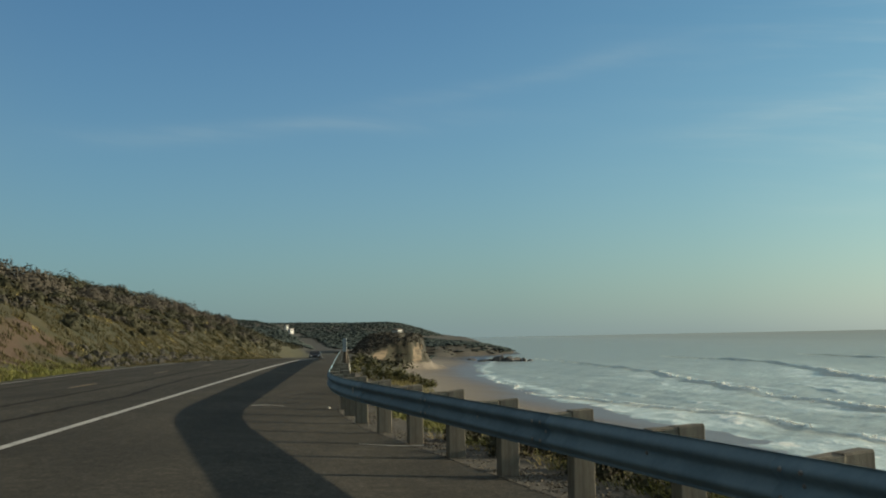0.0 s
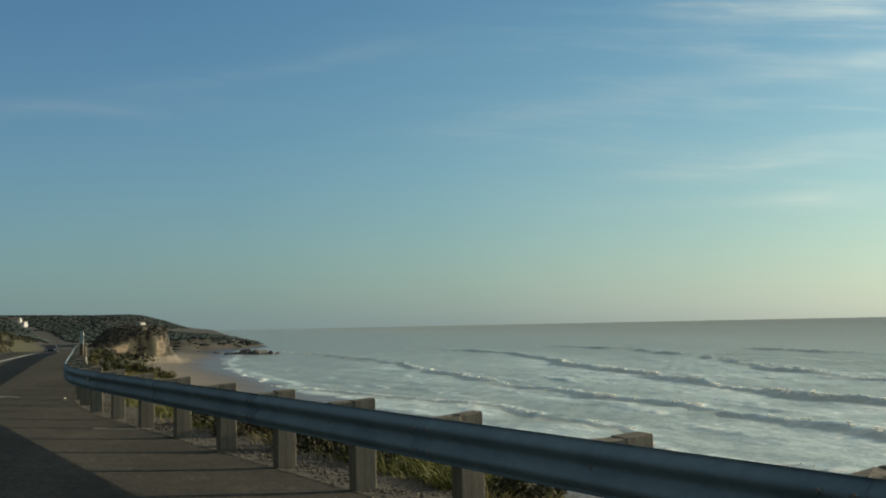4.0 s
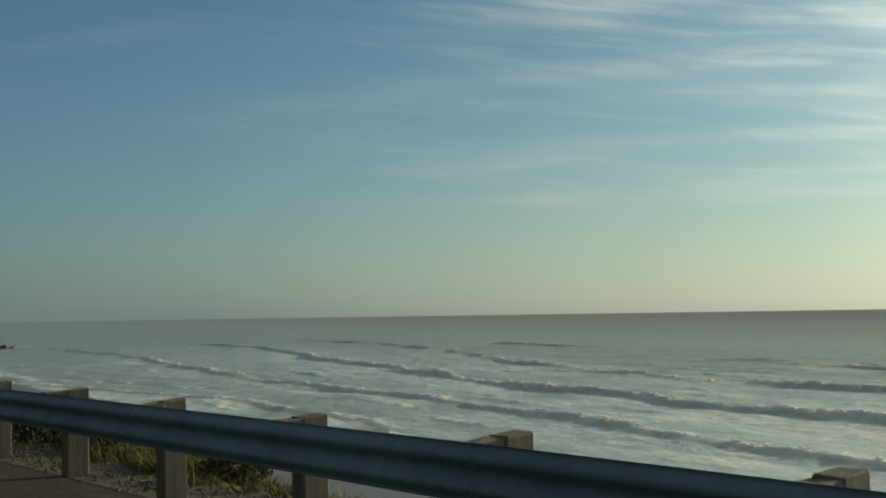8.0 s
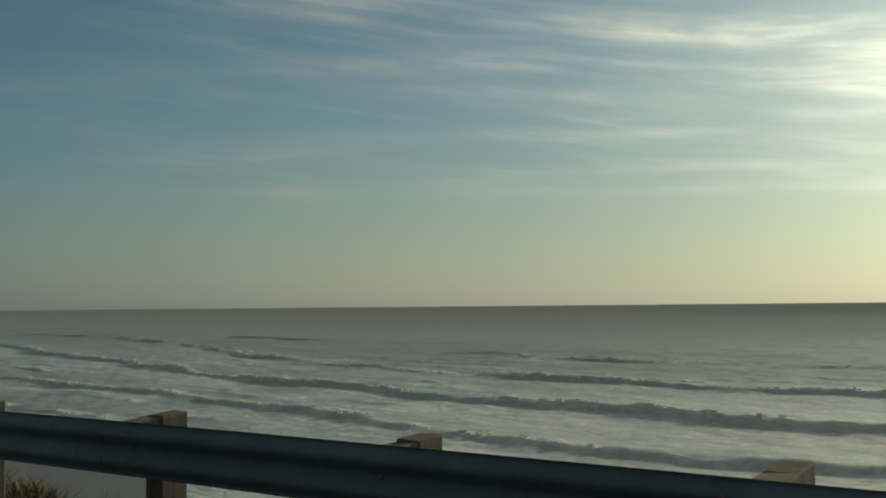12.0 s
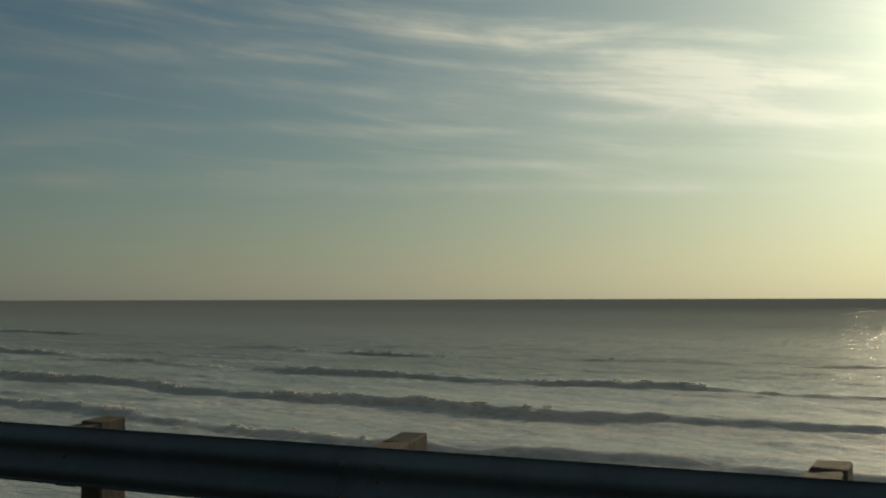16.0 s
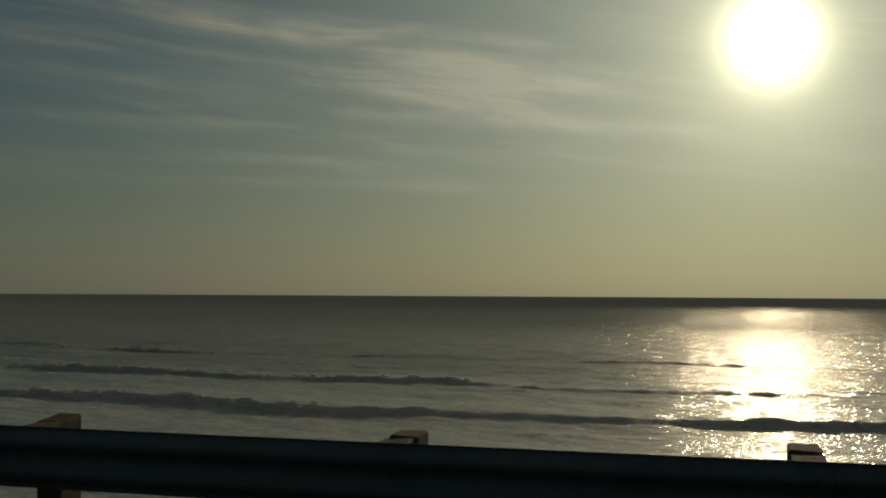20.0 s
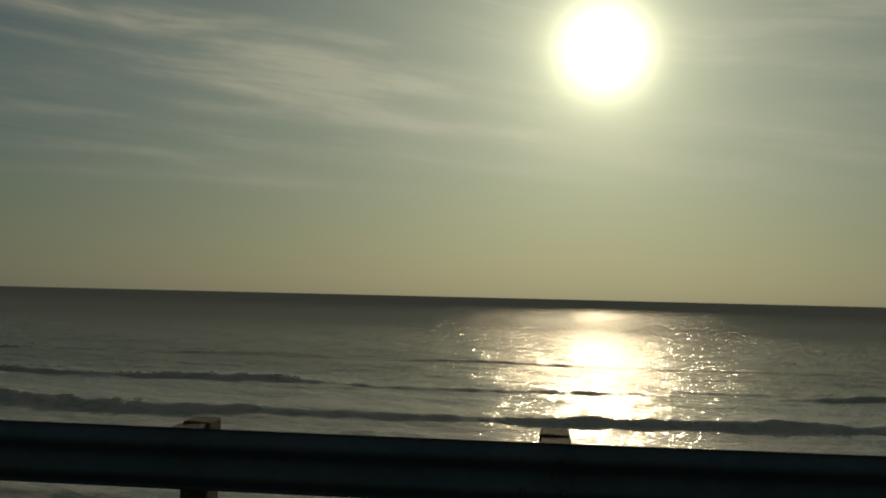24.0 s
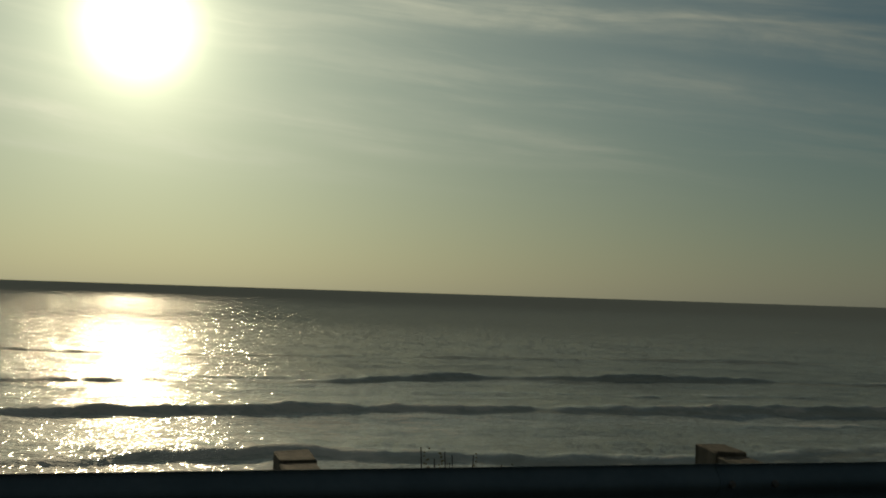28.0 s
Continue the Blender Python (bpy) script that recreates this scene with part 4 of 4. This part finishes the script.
spots = [(x, y, rng.uniform(0.25, 0.6)) for x, y in scatter(-60, -12, 30, 200, 1100, on_hill(0.3, 5))]
spots += [(x, y, rng.uniform(0.3, 0.8)) for x, y in scatter(-50, -10, 22, 150, 4200, lambda x, y: (4.6 if y < 58 else 1.0) + rng.normal() < above_toe(x, y) < 24)]
V, F = blades(spots, 50, 0.30, 0.016)
tagged(new("hillside_grass", mesh_of("hillside_grass", V, F, "hill_grass")), "green and yellow grass at the foot of the hill", "grass", kind="stuff")
spots = [(x, y, rng.uniform(0.25, 0.6)) for x, y in scatter(-60, -12, 58, 200, 200, on_hill(1.0, 16))]
V, F = blades(spots, 50, 0.26, 0.018)
tagged(new("hillside_grass", mesh_of("hillside_grass", V, F, "straw")), "dry straw coloured grass on the lower slope", "grass", kind="stuff")


spots = [(x, y, rng.uniform(0.25, 0.6)) for x, y in scatter(-30, -12, 24, 56, 520, on_hill(0.1, 2.4))]
V, F = blades(spots, 60, 0.20, 0.012)
tagged(new("roadside_grass", mesh_of("roadside_grass", V, F, "grass")), "bright yellow green grass along the road's edge", "grass", kind="stuff")


def rock_mesh(seed, mat, subdiv=2):
    r = random.Random(seed)
    bm = bmesh.new()
    bmesh.ops.create_icosphere(bm, subdivisions=subdiv, radius=1.0)
    for _ in range(5):                      # planes cut facets
        d = Vector((r.uniform(-1, 1), r.uniform(-1, 1), r.uniform(-0.6, 1))).normalized()
        h = r.uniform(0.45, 0.8)
        for v in bm.verts:
            over = v.co.dot(d) - h
            if over > 0:
                v.co -= d * over
    for v in bm.verts:
        v.co += v.co.normalized() * r.uniform(-0.05, 0.05)
    me = bpy.data.meshes.new("boulder")
    bm.to_mesh(me), bm.free()
    me.materials.append(MAT[mat])
    return me


ROCKS = [rock_mesh(s, "boulder") for s in range(6)]
r = random.Random(5)
for i in range(150):
    y = r.uniform(58, 96)
    w = abs(r.gauss(0, 1.0)) + 0.4
    x = float(edge_x(np.array(y))) - 8.3 - w
    s = r.uniform(0.12, 0.36)
    ob = piece("boulder", ROCKS[i % 6], None, Matrix.Translation((x, y, float(land_z(x, y)) + s * 0.25)) @ pose(0, 0, 0, r.uniform(-30, 30), r.uniform(-30, 30), r.uniform(0, 360)) @ Matrix.Diagonal((s, s * r.uniform(0.6, 1), s * r.uniform(0.6, 1), 1)))
    tagged(ob, "broken dark grey boulder heaped at the hill's foot", "boulder", "boulders beside the road")

# ---- bluff edge: grass, bushes, fallen pieces
spots = [(x, y, rng.uniform(0.12, 0.35)) for x, y in along(16, 52, 0.45, 2.6, 190)]
V, F = blades(spots, 110, 0.20, 0.005, 1.1)
tagged(new("dry_grass", mesh_of("dry_grass", V, F, "straw")), "yellow dry grass tufts on the edge of the bluff", "grass", kind="stuff")
spots = [(x, y, rng.uniform(0.15, 0.42)) for x, y in along(19, 34, 0.6, 2.8, 160)]
V, F = blades(spots, 120, 0.20, 0.006, 1.1)
tagged(new("green_grass", mesh_of("green_grass", V, F, "grass")), "low green grass behind the guardrail", "grass", kind="stuff")


def bush(at, radius, tall, seed, mat="bush", label="low wind-shaped green coastal bush on the bluff edge", leaf=0.045, density=900):
    """A wide low bush: bent stems and many small leaves."""
    root = tagged(new("bush"), label, "bush", "bushes on the bluff edge")
    x, y = at
    z = float(land_z(x, y))
    root.location = (x, y, z)
    rr = random.Random(seed)
    bm = bmesh.new()
    tips = []
    for i in range(9):
        a = rr.uniform(0, 6.28)
        p = Vector((0, 0, -0.05))
        d = Vector((math.cos(a) * 0.8, math.sin(a) * 0.8, 0.9)).normalized()
        for j in range(4):
            q = p + d * radius * 0.27
            m = (q - p).to_track_quat("Z", "Y").to_matrix().to_4x4()
            bmesh.ops.create_cone(bm, cap_ends=False, segments=5, radius1=0.022 * radius * (1 - j * 0.2), radius2=0.022 * radius * (0.8 - j * 0.2), depth=(q - p).length,
                                  matrix=Matrix.Translation((p + q) / 2) @ m)
            p = q
            d = (d + Vector((rr.uniform(-0.4, 0.4), rr.uniform(-0.4, 0.4), rr.uniform(-0.2, 0.3)))).normalized()
        tips.append(p)
    part("stem", bm, "twig", root)
    g = np.random.default_rng(seed)
    cl = [(g.uniform(-0.75, 0.75) * radius, g.uniform(-0.75, 0.75) * radius, g.uniform(0.28, 0.5) * radius) for _ in range(11)]
    V, F, n = [], [], 0
    for cx, cy, cr in cl:
        c = int(density * cr * cr) + 30
        d = g.normal(size=(c, 3))
        d /= np.linalg.norm(d, axis=1)[:, None]
        p = d * (cr * g.uniform(0.45, 1.1, (c, 1))) + (cx, cy, tall * (0.25 + 0.45 * g.uniform(0, 1)) * max(0.35, 1 - (cx * cx + cy * cy) / (radius * radius)))
        p[:, 2] = np.abs(p[:, 2])
        u = g.normal(size=(c, 3))
        u /= np.linalg.norm(u, axis=1)[:, None]
        w = np.cross(u, d)
        s = leaf * g.uniform(0.6, 1.5, (c, 1))
        q = np.stack([p - u * s, p + w * s * 0.5, p + u * s, p - w * s * 0.5], 1).reshape(-1, 3)
        V.append(q), F.append(np.arange(c * 4).reshape(c, 4) + n)
        n += c * 4
    piece("foliage", mesh_of("foliage", np.concatenate(V), np.concatenate(F), mat), root)
    return root


def off_rail(s, out):
    x, y, a = rail_at(s)
    return x + math.cos(a) * out, y + math.sin(a) * out


for i, (s, out, rad, tall) in enumerate([(50.2, 0.85, 0.50, 0.95), (49.6, 1.25, 0.50, 0.70), (49.0, 1.65, 0.48, 0.52), (48.4, 2.05, 0.45, 0.42), (47.8, 2.5, 0.42, 0.36), (56.0, 0.45, 0.45, 0.95), (33.5, 1.5, 0.35, 0.35), (27.0, 1.5, 0.32, 0.32)]):
    bush(off_rail(s, out), rad, tall, 20 + i)
for i, (s, out, rad, tall) in enumerate([(16.3, 0.95, 0.34, 0.34), (17.0, 1.5, 0.30, 0.30), (24.0, 1.9, 0.45, 0.4)]):
    bush(off_rail(s, out), rad, tall, 40 + i, "scrub", "small dark bush in the gravel behind the guardrail", 0.03, 2200)

for i, s in enumerate(np.arange(19.3, 26.0, 0.75)):
    bush(off_rail(s, 1.0 + 0.25 * math.sin(i * 2.1)), 0.42 + 0.08 * math.sin(i * 1.3), 0.46, 60 + i, "scrub", "dark dense bush hugging the gravel behind the guardrail", 0.03, 2400)
spots = [(x, y, rng.uniform(0.15, 0.35)) for x, y in along(16.9, 19.6, 0.60, 1.7, 55)]
V, F = blades(spots, 230, 0.24, 0.006, 1.3)
tagged(new("tall_grass", mesh_of("tall_grass", V, F, "grass")), "bushy yellow green grass behind the guardrail", "grass", kind="stuff")
spots = [(x, y, rng.uniform(0.12, 0.30)) for x, y in along(14.0, 17.2, 0.50, 1.4, 12)]
V, F = blades(spots, 200, 0.22, 0.005, 1.4)
tagged(new("tall_grass", mesh_of("tall_grass", V, F, "straw")), "rough brown and straw grass tufts at the bluff edge", "grass", kind="stuff")

spots = [(x, y, rng.uniform(0.10, 0.26)) for x, y in along(11.5, 19.0, 0.45, 1.5, 70)]
V, F = blades(spots, 230, 0.17, 0.004, 1.3)
tagged(new("low_grass", mesh_of("low_grass", V, F, "hill_grass")), "fine brown and olive grass matted behind the guardrail", "grass", kind="stuff")

# dry seed stalks that stand higher than the rail
for i, (x, y) in enumerate([(6.13, -7.34), (6.14, -7.41), (6.15, -7.45), (6.18, -7.66)]):
    stalk = tagged(new("seed_stalk"), "thin dry seed stalks standing above the guardrail", "plant", "seed stalks behind the rail")
    stalk.location = (x, y, float(land_z(x, y)))
    g = random.Random(i + 5)
    for q in range(2):
        lean = Vector((g.uniform(-0.10, 0.10), g.uniform(-0.10, 0.10), 1.0)).normalized()
        tall = (0.775 if i < 3 else 0.76) * g.uniform(0.90, 1.0) - float(land_z(x, y)) + 0.02
        bm = tube(0.004, 0.0025, tall, 5, (g.uniform(-0.05, 0.05), g.uniform(-0.05, 0.05), -0.02), lean.to_track_quat("Z", "Y").to_matrix().to_4x4())
        stem = part("stem", bm, "twig", stalk)
        head = bmesh.new()
        tip = lean * (tall - 0.02)
        for w in range(7):
            bmesh.ops.create_icosphere(head, subdivisions=1, radius=0.0045, matrix=Matrix.Translation(tip + Vector((g.uniform(-0.012, 0.012), g.uniform(-0.012, 0.012), -0.016 * w))))
        part("seed_head", head, "straw", stem)

# ---- markers on the rail
x, y = off_rail(39.05, -0.10)
marker = tagged(new("marker_post"), "dark timber marker post with a pale grey panel", "marker post")
marker.location = (x, y, float(land_z(x, y)))
part("pole", worn_box(0.09, 0.09, 1.16, 77), "twig", marker)
part("panel", box(0.10, 0.02, 0.34, (0, -0.055, 1.26), 0.004), "sign_back", marker, "pale grey metal panel")
x, y = off_rail(39.5, 0.08)
stake = tagged(new("stake"), "thin leaning pale wooden stake behind the guardrail", "stake")
stake.matrix_basis = pose(x, y, float(land_z(x, y)), 0, -7, 0)
part("shaft", worn_box(0.06, 0.06, 1.02, 78), "timber", stake)
part("foot_tape", box(0.066, 0.066, 0.16, (0, 0, 0.68), 0.003), "reflector", stake, "white band round the shaft")
for s in (27.6,):
    x, y, z = frame_at(s, 0.435, RAIL_TOP - 0.21)
    tab = box(0.012, 0.09, 0.11, (0, 0, 0.055), 0.003)
    piece_ob = part("reflector_tab", tab, "sign_back", rail, "small pale reflector tab")
    piece_ob.matrix_basis = pose(x, y, z, 0, 0, rail_at(s)[2] * 180 / math.pi)

# ---- pale scraps on the pull-out
r = random.Random(12)
for i, (x, y, s) in enumerate([(-2.35, 23.3, 0.036)]):
    ob = piece("pebble", rock_mesh(90 + i, "reflector", 1), None, Matrix.Translation((x, y, float(land_z(x, y)) + 0.025 + s * 0.5)) @ Matrix.Diagonal((s, s, s * 0.8, 1)))
    tagged(ob, "pale stone lying on the asphalt by the rail", "stone")


def crack(points, half, name="tar_seam"):
    pts = []
    for (x0, y0), (x1, y1) in zip(points[:-1], points[1:]):
        n = max(2, int(math.hypot(x1 - x0, y1 - y0) / 0.5))
        for k in range(n):
            t = k / n
            pts.append((x0 + (x1 - x0) * t + r.uniform(-0.05, 0.05), y0 + (y1 - y0) * t + r.uniform(-0.03, 0.03)))
    return ribbon(name, pts, half, "tar", 0.031, "dark sealed seam in the worn asphalt", "road seam")


crack([(edge_x(y) - 1.3 + 0.2 * math.sin(y * 0.3), y) for y in range(14, 90, 6)], 0.085)
crack([(edge_x(y) - 2.7 + 0.15 * math.sin(y * 0.2 + 1), y) for y in range(16, 100, 6)], 0.085)
crack([(edge_x(y) - 5.6 + 0.15 * math.sin(y * 0.25 + 2), y) for y in range(24, 110, 6)], 0.085)
for y in (27.5, 36.0, 47.0):
    crack([(edge_x(y) - 7.2, y + 0.8), (edge_x(y) - 4.0, y + 0.3), (edge_x(y) - 0.3, y)], 0.035)
ribbon("paint_mark", [(-1.15, 15.2), (-0.7, 15.15), (-0.3, 15.12)], 0.03, "line_white", 0.034, "short worn white mark on the asphalt", "paint mark")
ribbon("paint_mark", [(-3.9, 23.2), (-3.6, 23.6), (-3.3, 23.5)], 0.05, "line_white", 0.034, "short worn white mark on the asphalt", "paint mark")


# ---- car far down the road
def car(at, turn):
    root = tagged(new("car"), "dark oncoming car far down the road", "car")
    root.matrix_basis = pose(*at, 0, 0, turn)
    body = bmesh.new()
    prof = [(-2.15, 0.35), (-2.2, 0.65), (-2.05, 0.92), (-1.5, 0.98), (-0.9, 1.40), (0.5, 1.44), (1.15, 1.02), (2.0, 0.86), (2.2, 0.62), (2.15, 0.32)]
    for sgn in (-1, 1):
        for px, pz in prof:
            body.verts.new((0.86 * sgn * (0.80 if pz > 1.2 else 1.0), px, pz))
    body.verts.ensure_lookup_table()
    n = len(prof)
    for i in range(n):
        j = (i + 1) % n
        body.faces.new([body.verts[k] for k in (i, j, n + j, n + i)])
    body.faces.new([body.verts[i] for i in range(n)][::-1])
    body.faces.new([body.verts[n + i] for i in range(n)])
    bmesh.ops.bevel(body, geom=list(body.edges), offset=0.04, segments=1, affect="EDGES")
    part("body", body, "car_paint", root)
    ws = bmesh.new()
    for c in ((-0.62, 0.56, 1.40), (0.62, 0.56, 1.40), (0.74, 1.12, 1.06), (-0.74, 1.12, 1.06)):
        ws.verts.new((c[0], c[1] + 0.03, c[2] + 0.02))
    ws.faces.new(ws.verts)
    part("windscreen", ws, "dark_glass", root)
    for sx in (-1, 1):
        part("headlight", box(0.34, 0.06, 0.14, (0.62 * sx, 2.17, 0.66), 0.01), "paint_white", root, "pale headlight")
        for py in (-1.3, 1.35):
            w = part("wheel", tube(0.32, 0.32, 0.2, 14, (0.88 * sx - 0.1, py, 0.32), pose(0, 0, 0, 0, 90, 0)), "rubber", root)
            part("rim", tube(0.19, 0.17, 0.22, 10, (0.88 * sx - 0.11, py, 0.32), pose(0, 0, 0, 0, 90, 0)), "sign_back", w, "grey rim")
    part("bumper", box(1.6, 0.12, 0.16, (0, 2.16, 0.42), 0.02), "rubber", root)
    return root


y = 190.0
x = float(edge_x(np.array(y))) - 4.1
car((x, y, float(land_z(x, y)) + 0.03), 180 + 4)


# ---- houses on the far hills
def house(at, w, d, h, turn, label):
    root = tagged(new("house"), label, "house")
    root.matrix_basis = pose(*at, 0, 0, turn)
    part("wall", box(w, d, h + 2.0, (0, 0, h / 2 - 1.0)), "paint_white", root)
    bm = bmesh.new()
    e, t = 0.5, h * 0.35
    vs = [bm.verts.new(c) for c in ((-w / 2 - e, -d / 2 - e, h), (w / 2 + e, -d / 2 - e, h), (w / 2 + e, d / 2 + e, h), (-w / 2 - e, d / 2 + e, h), (-w / 2 - e, 0, h + t), (w / 2 + e, 0, h + t))]
    for f in ((0, 1, 5, 4), (3, 4, 5, 2), (0, 4, 3), (1, 2, 5), (0, 3, 2, 1)):
        bm.faces.new([vs[i] for i in f])
    part("roof", bm, "roofing", root)
    for i in range(2):
        part("window", box(w * 0.2, 0.12, h * 0.35, (-w * 0.25 + i * w * 0.5, -d / 2 - 0.02, h * 0.5), 0.02), "dark_glass", root)
    return root


for hx, hy, w, d, h, lift, lab in [(-117.5, 880, 3.4, 2.8, 1.9, 2.2, "white house on the wooded hillside"), (-122, 890, 2.0, 1.8, 1.5, 4.6, "small white outbuilding above the white house"),
                                   (-17.5, 425, 2.2, 3, 1.4, 0.0, "small white hut on top of the headland")]:
    house((hx, hy, float(land_z(hx, hy)) + lift), w, d, h, 48, lab)

# ---- woods on the far hills, distance haze tinted into their colour
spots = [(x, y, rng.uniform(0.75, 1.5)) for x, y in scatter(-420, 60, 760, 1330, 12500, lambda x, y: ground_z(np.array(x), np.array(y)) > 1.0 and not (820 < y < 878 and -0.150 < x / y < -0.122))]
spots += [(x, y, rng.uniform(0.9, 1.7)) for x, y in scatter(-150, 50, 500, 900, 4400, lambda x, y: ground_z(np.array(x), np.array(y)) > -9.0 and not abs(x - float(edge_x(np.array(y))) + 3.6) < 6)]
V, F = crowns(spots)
tagged(new("far_woods", mesh_of("far_woods", V, F, "far_wood_haze", True)), "dark woods over the far hills, haze put into their colour", "trees", kind="stuff")
spots = [(x, y, rng.uniform(0.45, 1.0)) for x, y in scatter(-34, 2, 356, 440, 1300, lambda x, y: rock_face(np.array(x), np.array(y)) < 0.08 and ground_z(np.array(x), np.array(y)) > -3.0 - 4.0 * rng.random())]
V, F = leaves(spots, 70, 0, 0.22, land_z, 0.5)
tagged(new("headland_scrub", mesh_of("headland_scrub", V, F, "scrub_dry")), "dark scrub covering the top of the headland", "shrubs", kind="stuff")
spots = [(x, y, rng.uniform(0.3, 0.8)) for x, y in scatter(-40, 2, 62, 370, 420, lambda x, y: 0.6 < x - float(rail_x(np.array(y))) < 3.8)]
V, F = leaves(spots, 90, 0, 0.12, land_z, 0.55)
tagged(new("bluff_scrub", mesh_of("bluff_scrub", V, F, "scrub")), "low scrub along the top of the bluff", "shrubs", kind="stuff")

# ---- rocks in the surf
SEAROCKS = [rock_mesh(60 + s, "seastone", 3) for s in range(4)]
r = random.Random(31)
LAYOUT = [(16, 500, 2.5, 1.6), (19, 503, 3.2, 2.4), (22.5, 501, 2.6, 3.2), (25, 504, 3.4, 3.8), (28, 502, 2.8, 2.8), (31, 505, 3.0, 3.3), (34, 503, 2.6, 2.2), (37, 505, 2.2, 1.5),
          (12, 520, 3, 1.8), (8, 535, 3.4, 2.0), (4, 548, 3.2, 2.2), (0, 560, 3.6, 2.0), (21, 506, 5, 1.6), (30, 508, 5, 1.6)]
for i, (x, y, sx, sz) in enumerate(LAYOUT):
    ob = piece("sea_rock", SEAROCKS[i % 4], None, Matrix.Translation((x, y, SEA_Z - 0.3)) @ pose(0, 0, 0, 0, 0, r.uniform(0, 360)) @ Matrix.Diagonal((sx, sx * 0.7, sz, 1)))
    tagged(ob, "dark wet rock standing in the surf", "rock", "rocks off the beach")
